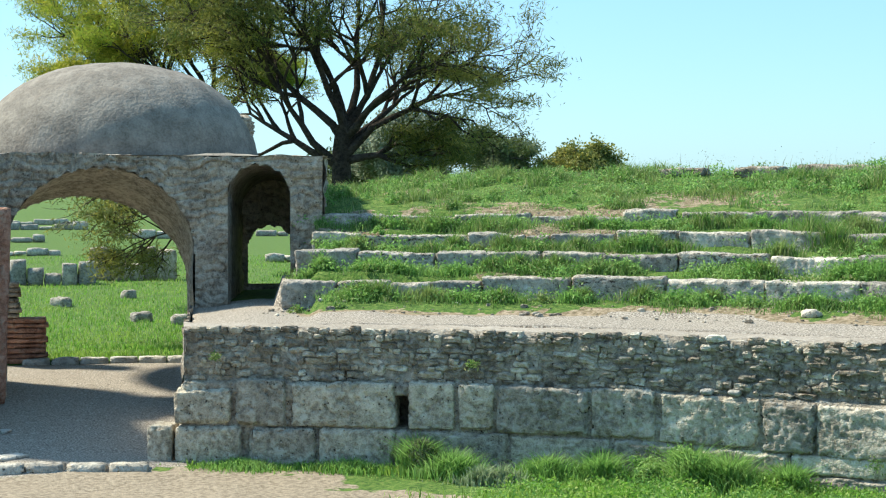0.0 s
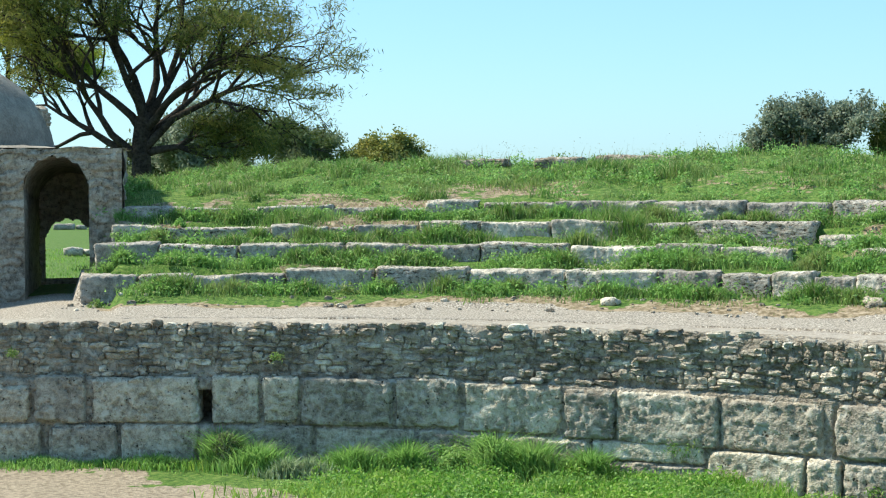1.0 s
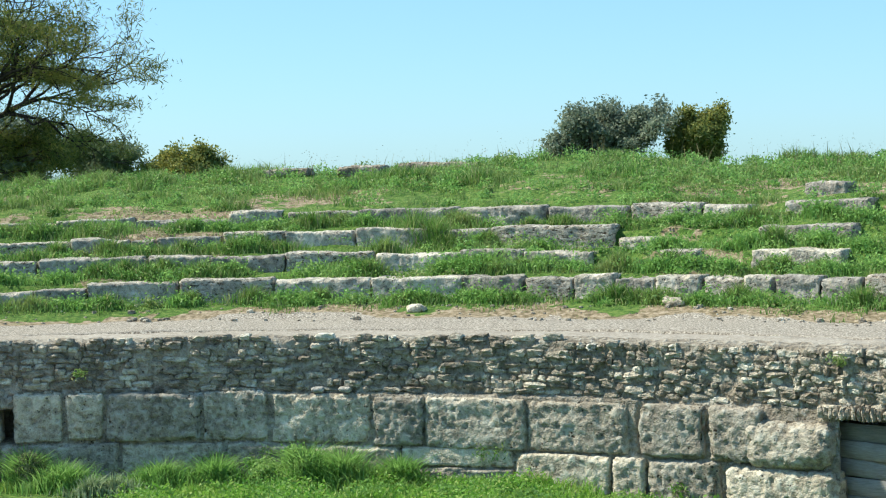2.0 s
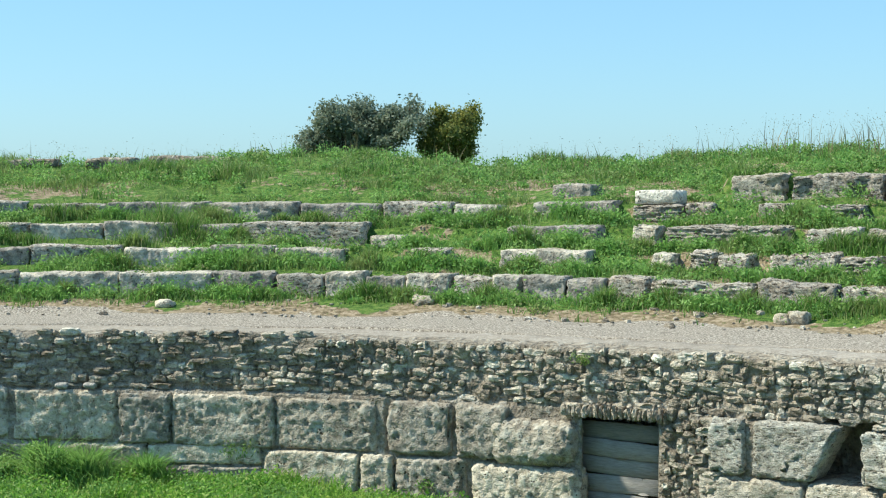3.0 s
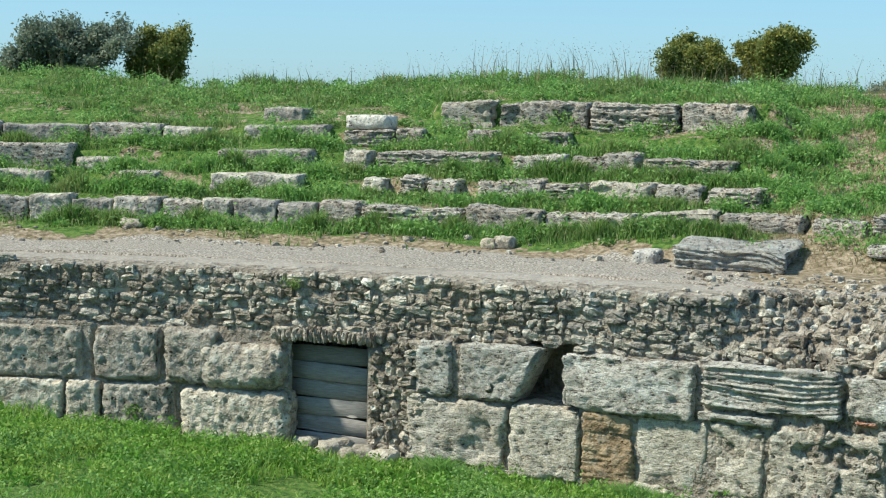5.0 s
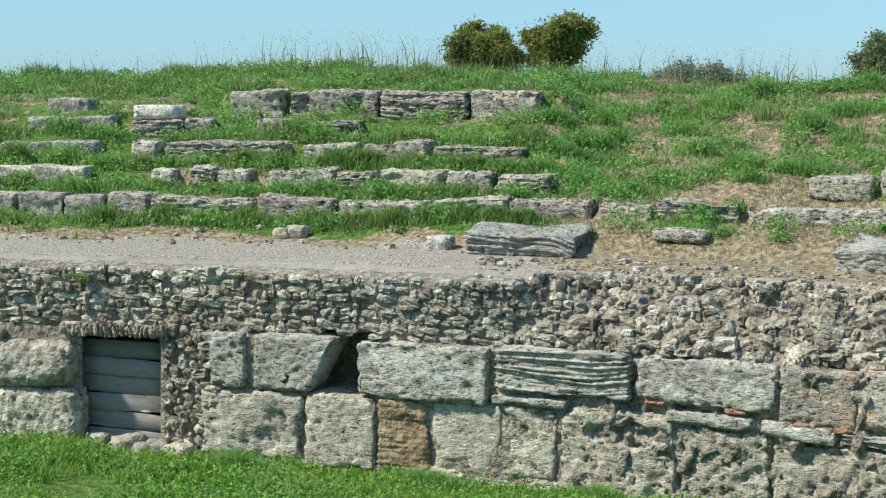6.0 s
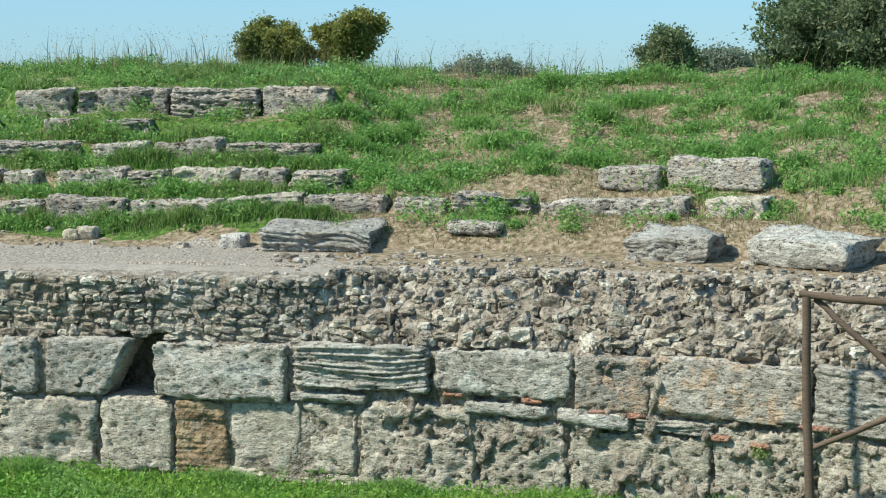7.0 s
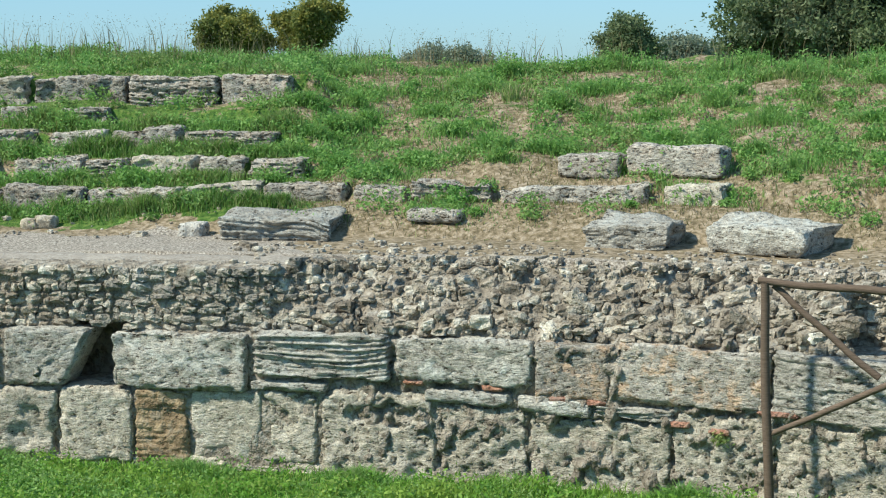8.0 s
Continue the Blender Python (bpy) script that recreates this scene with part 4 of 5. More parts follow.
for name, a, b, c in (("roof_deck", -4.2, 2.4, 1.35), ("side_roof", 0.6, 2.6, 3.4)):
    s, d = np.meshgrid(np.linspace(a, b, 40), np.linspace(0 if c < 2 else 1.3, c, 20), indexing="ij")
    p = arch_point(s.ravel(), d.ravel(), 4.25)
    p[:, 2] += 0.05 * fnoise(p * 2, 3.0, 3) * (d.ravel() > 0.05)
    solid(name, p, grid_faces(40, 20), DOME, gate)
for s0, d0 in ((-3.5, 1.7), (-3.5, 4.6), (0.75, 4.6)):
    v, f = stone(0.6, 0.6, 4.0, 805, 0.12, 0.05, 0.03)
    solid("pier", turned(v, radians(35), arch_point(s0, d0, 2.25)[0]), f, ARCH_STONE, gate)
d, z = np.meshgrid(np.linspace(0, 3.4, 60), np.linspace(0.3, 4.26, 60), indexing="ij")
p = arch_point(2.33 + 0.1 * d.ravel() + 0.05 * fnoise(np.stack([d.ravel() * 4, z.ravel() * 4, 0 * z.ravel()], 1), 2.0), d.ravel(), z.ravel())
solid("side_wall", p, grid_faces(60, 60), ARCH_STONE, gate)
# dome of weathered concrete
u, t = np.meshgrid(np.linspace(0, 2 * math.pi, 72, endpoint=False), np.linspace(0, math.pi / 2, 24), indexing="ij")
p = np.stack([2.42 * np.cos(u) * np.cos(t) ** 0.9, 2.3 * np.sin(u) * np.cos(t) ** 0.9, 1.72 * np.sin(t) - 0.05], -1).reshape(-1, 3)
p *= (1 + 0.012 * fnoise(p * 1.3, 5.0, 3) + 0.006 * fnoise(p * 6, 6.0, 2))[:, None]
dc = polar(-36.75, 29.6)
solid("dome", p + np.array([dc[0], dc[1], 4.22]), grid_faces(72, 24, True), DOME, gate, "smooth grey weathered concrete dome")
v, f = stone(0.5, 0.6, 0.75, 801, 0.06, 0.1, 0.06, 0.02)
solid("parapet_stump", turned(v, 0.5, polar(-32.75, 29.3, 4.6)), f, ARCH_STONE, gate)
tagged(gate, "stone entrance arch with vaulted passage and domed roof", "arch")
# brick pier beside the passage
pier = holder("brick_stub", polar(-40.3, 30.4, 0.7))
bpy.context.view_layer.update()
for i in range(16):
    wide = 1.0 if i < 9 else 0.55
    v, f = stone(wide + 0.05 * math.sin(i * 2), 0.55, 0.085, 820 + i, 0.12, 0.02, 0.012)
    ob = solid("brick_course", turned(v, radians(40), polar(-40.0 + (0.0 if i < 9 else -0.42), 30.4, 0.76 + i * 0.088)), f, BRICK if i < 9 else ARCH_STONE, pier)
    ob.matrix_parent_inverse = pier.matrix_world.inverted()
tagged(pier, "broken stub of an old reddish brick wall", "wall stub")
v, f = stone(0.3, 0.5, 2.9, 840, 0.08, 0.03, 0.015)
tagged(solid("brick_pier", turned(v, radians(40), polar(-40.62, 26.0, 2.0)), f, BRICK), "tall reddish brick pier of the entrance arch", "pier")


def kerb(name, pts, label, mat):
    k = holder(name, pts[0])
    bpy.context.view_layer.update()
    for i, (p, q) in enumerate(zip(pts[:-1], pts[1:])):
        w = float(np.linalg.norm((q - p)[:2]))
        v, f = stone(w - 0.01, 0.3, 0.26, 860 + i + len(pts) * 7, 0.1, 0.035, 0.02)
        m = (p + q) / 2
        ob = solid("kerb_stone", turned(v, math.atan2(q[1] - p[1], q[0] - p[0]), m), f, mat, k)
        ob.matrix_parent_inverse = k.matrix_world.inverted()
    tagged(k, label, "kerb", kind="structure")


kerb("kerb_near", [polar(-42.5 + i * 1.35, 20.9 + 0.12 * math.sin(i), 0.28) for i in range(6)], "worn pale stone kerb at the passage mouth", SEAT)
kerb("kerb_far", [polar(-39.9 + i * 0.95, 30.2, 0.68) for i in range(7)], "pale stone kerb before the lawn", WHITE_STONE)
for i, (az, r, w) in enumerate([(-40.45, 23.6, 0.16), (-40.3, 21.7, 0.45)]):
    v, f = stone(w, 0.25, 0.05, 880 + i, 0.04, 0.015, 0.008)
    ob = solid("white_slab", turned(v, 0.4 + i, polar(az, r, float(ground(az, r)) + 0.02)), f, WHITE_STONE)
    tagged(ob, "small white stone lying on the passage floor", "stone")

# ---- ruins on the lawn beyond the arch ----
for i, (a0, a1, r, h) in enumerate([(-40.8, -38.0, 53, 0.75), (-37.7, -35.2, 55, 1.05), (-40.8, -38.6, 72, 0.3), (-41, -38.1, 120, 0.5), (-41, -37.8, 140, 0.5), (-40.6, -39.2, 88, 0.4), (-36.6, -35.2, 95, 0.5), (-31.9, -31.2, 66, 0.3), (-32.2, -31.4, 100, 0.5)]):
    ruin = holder("ruin_wall", polar((a0 + a1) / 2, r, float(ground((a0 + a1) / 2, r))))
    bpy.context.view_layer.update()
    a, k = a0, 0
    while a < a1:
        w = r * 0.0175 * 0.55 * (1 + 0.3 * math.sin(k * 3.1 + i))
        da = math.degrees(w / r)
        hh = h * (0.8 + 0.3 * math.sin(k * 1.7 + i * 2))
        v, f = stone(w, 0.7, hh, 900 + i * 20 + k, 0.2, 0.06, 0.05, 0, 0.05)
        ob = solid("block", turned(v, -radians(a), polar(a + da / 2, r, float(ground(a, r)) + hh * 0.45)), f, ARCH_STONE if i == 1 else SEAT, ruin)
        ob.matrix_parent_inverse = ruin.matrix_world.inverted()
        a += da
        k += 1
    tagged(ruin, "low ruined grey stone wall on a lawn", "ruin", "ruined walls on the lawn")
for i, (az, r, w) in enumerate([(-38.6, 44, 0.5), (-36.0, 39, 0.45), (-34.7, 38, 0.5), (-36.4, 47, 0.3)]):
    v, f = stone(w, 0.4, 0.28, 990 + i, 0.08, 0.06, 0.04)
    tagged(solid("lawn_stone", turned(v, i, polar(az, r, float(ground(az, r)) + 0.08)), f, SEAT), "grey stone lying on the lawn", "stone", "stones on the lawn")


# ---- trees and shrubs ----
def tube(pts, radii, sides=6):
    pts = np.asarray(pts)
    out = []
    for i, (p, r) in enumerate(zip(pts, radii)):
        d = pts[min(i + 1, len(pts) - 1)] - pts[max(i - 1, 0)]
        d = d / (np.linalg.norm(d) + 1e-9)
        u = np.cross(d, [0.31, 0.17, 0.93] if abs(d[2]) < 0.9 else [1, 0, 0])
        u /= np.linalg.norm(u)
        w = np.cross(d, u)
        th = np.arange(sides) * 2 * math.pi / sides
        out.append(p + r * (np.cos(th)[:, None] * u + np.sin(th)[:, None] * w))
    v = np.concatenate(out)
    i, j = np.meshgrid(np.arange(len(pts) - 1), np.arange(sides), indexing="ij")
    j2 = (j + 1) % sides
    return v, np.stack([i * sides + j, i * sides + j2, (i + 1) * sides + j2, (i + 1) * sides + j], -1).reshape(-1, 4)


def grow(rg, p, d, length, radius, level, tubes, tips, bend=0.25, lift=0.1, spread=0.9, kids=(5, 5, 4)):
    """One limb with its side limbs; tips collects where leaves sit."""
    n = 6
    pts, dirs = [np.array(p, float)], []
    d = np.array(d, float)
    for i in range(n):
        d = d + rg.normal(0, bend / n * 1.6, 3) + np.array([0, 0, lift / n])
        d /= np.linalg.norm(d)
        dirs.append(d.copy())
        pts.append(pts[-1] + d * length / n)
    tubes.append(tube(pts, [radius * (1 - 0.72 * i / n) for i in range(n + 1)], 7 if level == 0 else 5 if level == 1 else 4))
    if level >= len(kids):
        tips.extend(pts[2:])
        return
    for k in range(kids[level]):
        t = rg.uniform(0.3, 1.0) if k else 1.0
        i = min(n - 1, int(t * n))
        side = rg.normal(0, 1, 3)
        side -= side @ dirs[i] * dirs[i]
        side /= np.linalg.norm(side) + 1e-9
        nd = dirs[i] + spread * side * rg.uniform(0.5, 1.0)
        nd /= np.linalg.norm(nd)
        grow(rg, pts[i + 1], nd, length * rg.uniform(0.42, 0.7), radius * (1 - 0.72 * t) * 0.75 + 0.006, level + 1, tubes, tips, bend, lift, spread, kids)


def leaves(rg, centres, per, scatter, size, slim=0.5):
    """Many small leaf quads round the centres."""
    c = np.repeat(np.asarray(centres), per, 0)
    n = len(c)
    c = c + rg.normal(0, 1, (n, 3)) * np.array(scatter)
    a = rg.normal(0, 1, (n, 3))
    a /= np.linalg.norm(a, axis=1)[:, None]
    b = np.cross(a, rg.normal(0, 1, (n, 3)))
    b /= np.linalg.norm(b, axis=1)[:, None] + 1e-9
    s = size * rg.uniform(0.6, 1.4, (n, 1))
    v = np.stack([c - a * s, c + b * s * slim, c + a * s, c - b * s * slim], 1).reshape(-1, 3)
    return v, np.arange(n * 4).reshape(-1, 4)


def pine(az, r, zb, seed, limbs, label, mat, dens, trunk_h, trunk_r, reach, name="pine_tree"):
    rg = np.random.default_rng(seed)
    base = polar(az, r, zb)
    tree = holder(name, base)
    bpy.context.view_layer.update()
    tubes, tips = [], []
    top = base + np.array([0.1, 0.0, trunk_h])
    tubes.append(tube([base, base + [0.03, 0, trunk_h * 0.3], base + [0.02, 0, trunk_h * 0.7], top], [trunk_r * 1.35, trunk_r, trunk_r * 0.92, trunk_r * 0.85], 12))
    right = np.array([math.cos(radians(az)), -math.sin(radians(az)), 0])
    away = np.array([math.sin(radians(az)), math.cos(radians(az)), 0])
    for i, (side, depth, lift, length, drop) in enumerate(limbs):
        d = right * side + away * depth + np.array([0, 0, lift])
        d /= np.linalg.norm(d)
        grow(rg, top - np.array([0, 0, drop]), d, length * reach, trunk_r * 0.48, 0, tubes, tips, 0.5, 0.05, 0.85, (7, 5, 3))
    v, f = join(tubes)
    w = solid("trunk", v, f, BARK, tree)
    w.matrix_parent_inverse = tree.matrix_world.inverted()
    tips = np.array(tips)
    keep = rg.random(len(tips)) < dens
    v, f = leaves(rg, tips[keep], 36, (0.17, 0.17, 0.08), 0.065, 0.15)
    c = solid("crown", v, f, mat, tree, smooth=False)
    c.matrix_parent_inverse = tree.matrix_world.inverted()
    tagged(tree, label, "tree")
    return tree


PINE_LIMBS = [(-1.0, 0.1, 0.38, 3.8, 1.0), (-0.75, -0.2, 0.85, 4.0, 1.0), (-0.6, 0.3, 0.95, 4.2, 0.4), (-0.1, 0.0, 1.0, 3.8, 0.0), (0.8, -0.1, 0.95, 4.0, 0.7), (0.55, 0.25, 0.85, 4.0, 0.1), (1.0, 0.1, 0.48, 3.6, 0.45), (1.0, 0.3, 0.12, 2.2, 0.8), (0.35, 0.3, 1.0, 4.0, 0.0), (0.8, -0.3, 0.85, 3.7, 0.3), (-0.35, -0.2, 1.0, 4.0, 0.1)]
LEFT_LIMBS = [(-1.0, 0.0, 0.35, 4.4, 0.3), (-1.0, 0.3, 0.7, 4.0, 0.1), (-0.8, -0.3, 0.5, 3.6, 0.2), (-0.5, 0.2, 0.9, 3.4, 0.0), (0.1, 0.0, 0.8, 2.4, 0.0), (-0.9, 0.5, 0.3, 3.6, 0.2), (-0.7, 0.0, 0.25, 3.0, 0.4), (0.5, 0.2, 0.5, 2.0, 0.1)]
pine(-29.35, 38.0, 3.2, 11, PINE_LIMBS, "umbrella pine with dark bare branches and thin crown", PINE, 0.42, 2.0, 0.22, 0.70)
pine(-33.75, 44.0, 1.0, 12, LEFT_LIMBS, "pine with dense yellow-green sunlit crown", PINE_LIT, 1.0, 4.6, 0.2, 0.72)


def shrub(az, r, z0, z1, half_w, seed, mat, label, leaf=0.05, per=26, kids=(4, 4, 3), name="shrub"):
    rg = np.random.default_rng(seed)
    base = polar(az, r, z0)
    ob = holder(name, base)
    bpy.context.view_layer.update()
    tubes, tips = [], []
    n = max(12, int(half_w * 11))
    for i in range(n):
        th = 2 * math.pi * i / n + rg.uniform(-0.3, 0.3)
        out = rg.uniform(0.15, 1.0) * half_w
        d = np.array([math.cos(th) * out, math.sin(th) * out, (z1 - z0) * rg.uniform(0.55, 0.95)])
        L = np.linalg.norm(d)
        grow(rg, base, d / L, L * 0.55, 0.03, 0, tubes, tips, 0.3, 0.15, 0.7, kids)
    v, f = join(tubes)
    s = solid("trunk", v, f, BARK, ob)
    s.matrix_parent_inverse = ob.matrix_world.inverted()
    v, f = leaves(rg, np.array(tips), per * 2, np.array((0.9, 0.9, 0.7)) * leaf * 2, leaf * 0.7, 0.5)
    c = solid("crown", v, f, mat, ob, smooth=False)
    c.matrix_parent_inverse = ob.matrix_world.inverted()
    return tagged(ob, label, "shrub" if name == "shrub" else "tree")


shrub(-26.8, 52, 3.0, 6.1, 1.6, 21, SHRUB_GREY, "grey-green broad shrub behind the grassy bank", 0.09, 8)
shrub(-28.3, 54, 3.2, 5.3, 1.5, 22, SHRUB, "dark green shrub behind the pine", 0.09, 8)
shrub(-24.0, 50, 3.3, 5.45, 1.0, 23, SHRUB, "small dark green shrub on the skyline", 0.07, 8)
shrub(-21.3, 50, 3.4, 5.0, 1.2, 24, SHRUB_WARM, "low yellowish shrub on the skyline", 0.07, 8)
shrub(-7.2, 34, 3.7, 5.15, 1.05, 35, SHRUB_GREY, "grey-green shrub on the crest of the bank", 0.05, 8)
shrub(-4.1, 34, 3.9, 5.05, 0.5, 26, SHRUB_WARM, "small rounded olive shrub on the crest", 0.045, 12)
shrub(13.85, 36, 3.9, 5.3, 0.75, 27, SHRUB_WARM, "yellow-green rounded shrub on the crest", 0.05, 9)
shrub(16.35, 36, 3.9, 5.45, 0.65, 28, SHRUB_WARM, "olive rounded shrub on the crest", 0.05, 9)
shrub(27.1, 60, 3.2, 6.0, 1.05, 29, SHRUB, "dark spreading shrub behind the bank", 0.09, 9)
for i, (az, r, z1, w) in enumerate([(19.4, 150, 5.6, 4.0), (21.3, 150, 6.6, 5.0), (28.6, 150, 8.0, 3.0), (29.5, 160, 8.0, 3.0)]):
    shrub(az, r, 2.0, z1, w, 40 + i, SHRUB_GREY, "distant grey-green tree on the plain", 0.22, 9, (4, 3), "far_tree")
shrub(33.6, 48, 1.5, 7.2, 2.6, 31, SHRUB, "large dark holm oak behind the bank", 0.09, 9, (5, 4, 3), "oak_tree")
pine(-33.9, 33.0, 0.8, 14, [(-1, 0, 0.25, 2.0, 0), (-1, 0.2, 0.4, 1.8, 0), (-1, -0.2, 0.15, 1.5, 0)], "small yellow-leaved tree beyond the arch", SHRUB_WARM, 0.16, 2.3, 0.07, 0.85, "small_tree")
# bushy weeds between the seat rows
for i, (az, off, h, w, mat, label) in enumerate([
        (-26.6, -0.35, 0.45, 0.22, SHRUB, "dark green weed bush at the wall foot"), (-17.3, -0.35, 0.5, 0.3, WEED, "tall green weed bush at the wall foot"), (-18.8, -0.3, 0.35, 0.2, WEED, "small green weed bush at the wall foot")]):
    rr = float(face(az)) + off
    z0 = float(ground(np.array([az]), np.array([rr]))[0])
    bush = shrub(az, rr, z0 - 0.02, z0 + h * 0.95, w * 1.0, 400 + i, mat, label, 0.026, 5, (3, 3), "weed_bush")
    bush["category"] = "weed"
# far house
hb = polar(30.25, 165)
v, f = stone(4.0, 6, 4.6, 1001, 1.5, 0.05, 0.0)
house = solid("house", turned(v, -0.5, hb + [0, 0, 3.3]), f, PLASTER)
v, f = stone(4.6, 6.6, 0.9, 1002, 1.5, 0.3, 0.0)
solid("roof", turned(v, -0.5, hb + [0, 0, 5.9]), f, ROOF, house, "low tiled roof")
tagged(house, "far pale house with a tiled roof", "house")

# ---- pole fence by the opening ----
fence = holder("pole_fence", spot(31.65, -0.55, 0.0))
bpy.context.view_layer.update()


def pole(name, p, q, r0, r1, seed):
    p, q = np.array(p), np.array(q)
    t = np.linspace(0, 1, 12)[:, None]
    pts = p + (q - p) * t + 0.012 * np.stack([fnoise(np.stack([t[:, 0] * 3 + seed + k * 9, 0 * t[:, 0], 0 * t[:, 0]], 1), seed) for k in range(3)], 1)
    v, f = tube(pts, [r0 + (r1 - r0) * k / 11 for k in range(12)], 10)
    ob = solid(name, v, f, POLE, fence)
    ob.matrix_parent_inverse = fence.matrix_world.inverted()
    return ob


pole("post", spot(31.85, -0.5, -0.15), spot(31.62, -0.5, 2.03), 0.042, 0.036, 3)
pole("top_rail", spot(31.4, -0.5, 2.04), spot(37.0, -0.5, 2.0), 0.03, 0.034, 5)
pole("brace", spot(31.9, -0.47, 1.99), spot(35.4, -0.47, 1.32), 0.026, 0.03, 7)
pole("brace", spot(31.9, -0.5, 0.78), spot(37.0, -0.5, 1.45), 0.024, 0.028, 9)
tagged(fence, "rustic fence of rough brown wooden poles", "fence")


# ---- grass and weeds ----
def blades(name, az, off, height, width, lean, mat, label, seed, lift=0.0):
    rg = np.random.default_rng(seed)
    r = face(az) + off
    z = ground(az, r) + lift
    base = np.stack([r * np.sin(np.radians(az)), r * np.cos(np.radians(az)), z - 0.02], 1)
    n = len(base)
    th = rg.uniform(0, 2 * math.pi, n)
    side = np.stack([np.cos(th), np.sin(th), 0 * th], 1)
    th2 = rg.uniform(0, 2 * math.pi, n)
    out = np.stack([np.cos(th2), np.sin(th2), 0 * th2], 1) * (lean * rg.uniform(0.1, 1.0, n))[:, None]
    h = height[:, None]
    w = (width * rg.uniform(0.6, 1.3, n))[:, None]
    up = np.array([0, 0, 1.0])
    mid = base + up * h * 0.55 + out * h * 0.35
    tip = base + up * h * (1 - 0.25 * (lean * 0.8)) + out * h
    v = np.stack([base - side * w, base + side * w, mid + side * w * 0.8, mid - side * w * 0.8, tip], 1).reshape(-1, 3)
    i = np.arange(n) * 5
    f = np.concatenate([np.stack([i, i + 1, i + 2], 1), np.stack([i, i + 2, i + 3], 1), np.stack([i + 3, i + 2, i + 4], 1)])
    ob = solid(name, v, f, mat, smooth=False)
    return tagged(ob, label, "grass", kind="stuff")


def scatter(seed, n, a0, a1, o0, o1, density):
    rg = np.random.default_rng(seed)
    az, off = rg.uniform(a0, a1, n), rg.uniform(o0, o1, n)
    keep = rg.random(n) < density(az, off)
    return az[keep], off[keep], rg


def xy(az, off):
    r = face(az) + off
    return r * np.sin(np.radians(az)), r * np.cos(np.radians(az))


def arena_density(az, off):
    x, y = xy(az, off)
    n = fnoise2(x, y, 1.1, 21.0)
    bare = 1 - 0.85 * ((off > -0.55) & (az > 0.2) & (az < 4.2)) - 0.5 * ((off > -0.4) & (az >= 4.2) & (az < 22))
    return bare * np.clip(0.75 + 0.9 * n, 0, 1) * smooth(az, -27 + 3 * n, -20 + 3 * n) + (smooth(off, -0.7, -0.3) * 0.8 * (az < -18))


az, off, rg = scatter(31, 230000, -34.5, 37, -4.6, -0.12, arena_density)
x, y = xy(az, off)
tall = 0.07 + 0.10 * np.clip(fnoise2(x, y, 0.8, 22.0) + 0.4, 0, 1.4) + 0.10 * smooth(off, -0.9, -0.15) * smooth(az, -26, -18) * (1 - smooth(az, -8, 2))
blades("arena_grass", az, off, tall * rg.uniform(0.5, 1.3, len(az)), 0.0075, 0.85, GRASS, "bright green grass on the arena floor", 32)


def slope_density(az, off):
    x, y = xy(az, off)
    n = fnoise2(x, y, 0.9, 25.0) + 0.7 * fnoise2(x, y, 3.0, 26.0)
    d = np.clip(0.52 + 0.8 * n, 0.05, 1)
    right = smooth(az, 15.5, 19)
    d = d * (1 - right) + right * np.clip(-0.08 + 1.0 * fnoise2(x, y, 1.5, 35.0) + 0.9 * fnoise2(x, y, 4.0, 36.0, 2) + 0.3 * smooth(off, 8.5, 10.5) + 0.2 * smooth(az, 27, 32), 0.02, 0.9)
    edge = smooth(off, 2.5 + 0.5 * n, 3.2 + 0.5 * n)
    d = d * edge
    frac = np.zeros_like(off)
    for o in ROW_OFF:
        frac = np.maximum(frac, ((off > o - 0.06) & (off < o + 0.32)) * 1.0)
    return d * np.where((frac > 0) & (az < 16.5), 0.10, 1.0)


az, off, rg = scatter(33, 620000, -31.2, 37, 2.3, 11.6, slope_density)
keep = ~((az < -30.3) & (off > 5.0))
az, off = az[keep], off[keep]
x, y = xy(az, off)
tall = (0.045 + 0.19 * np.clip(fnoise2(x, y, 1.7, 27.0), 0, 1.3)) * (0.75 + 0.4 * smooth(off, 5.5, 7.5))
blades("bank_grass", az, off, tall * rg.uniform(0.45, 1.35, len(az)), 0.007, 0.75, SLOPE_GRASS, "long uneven meadow grass on the bank", 34)


def clump_points(seed, spots, per, spread):
    rg = np.random.default_rng(seed)
    a = np.repeat(np.array([s[0] for s in spots]), per)
    o = np.repeat(np.array([s[1] for s in spots]), per)
    h = np.repeat(np.array([s[2] for s in spots]), per)
    n = len(a)
    rad = np.abs(rg.normal(0, 1, n))
    th = rg.uniform(0, 2 * math.pi, n)
    sz = np.repeat(np.array([s[3] for s in spots]), per)
    return a + np.degrees(rad * np.cos(th) * sz * spread / face(a)), o + rad * np.sin(th) * sz * 0.35, h * np.clip(1.15 - 0.35 * rad, 0.25, 1.2) * rg.uniform(0.6, 1.2, n)


TUFTS = [(-11.9, 4.05, 0.5, 0.4), (-11.0, 4.05, 0.48, 0.45), (-12.6, 4.0, 0.4, 0.3), (-9.4, 4.0, 0.35, 0.4), (-24.0, 4.0, 0.3, 0.4), (-20.5, 4.0, 0.3, 0.4), (-27.0, 3.9, 0.3, 0.4), (0.8, 3.2, 0.3, 0.5), (4.6, 3.2, 0.32, 0.45), (1.2, 4.6, 0.35, 0.25), (8.6, 4.0, 0.3, 0.2), (-2.6, 4.7, 0.4, 0.3), (-4.5, 4.0, 0.32, 0.35), (-8.3, 4.0, 0.3, 0.3), (-17.5, 3.1, 0.22, 0.4), (-25.5, 3.1, 0.25, 0.4)]
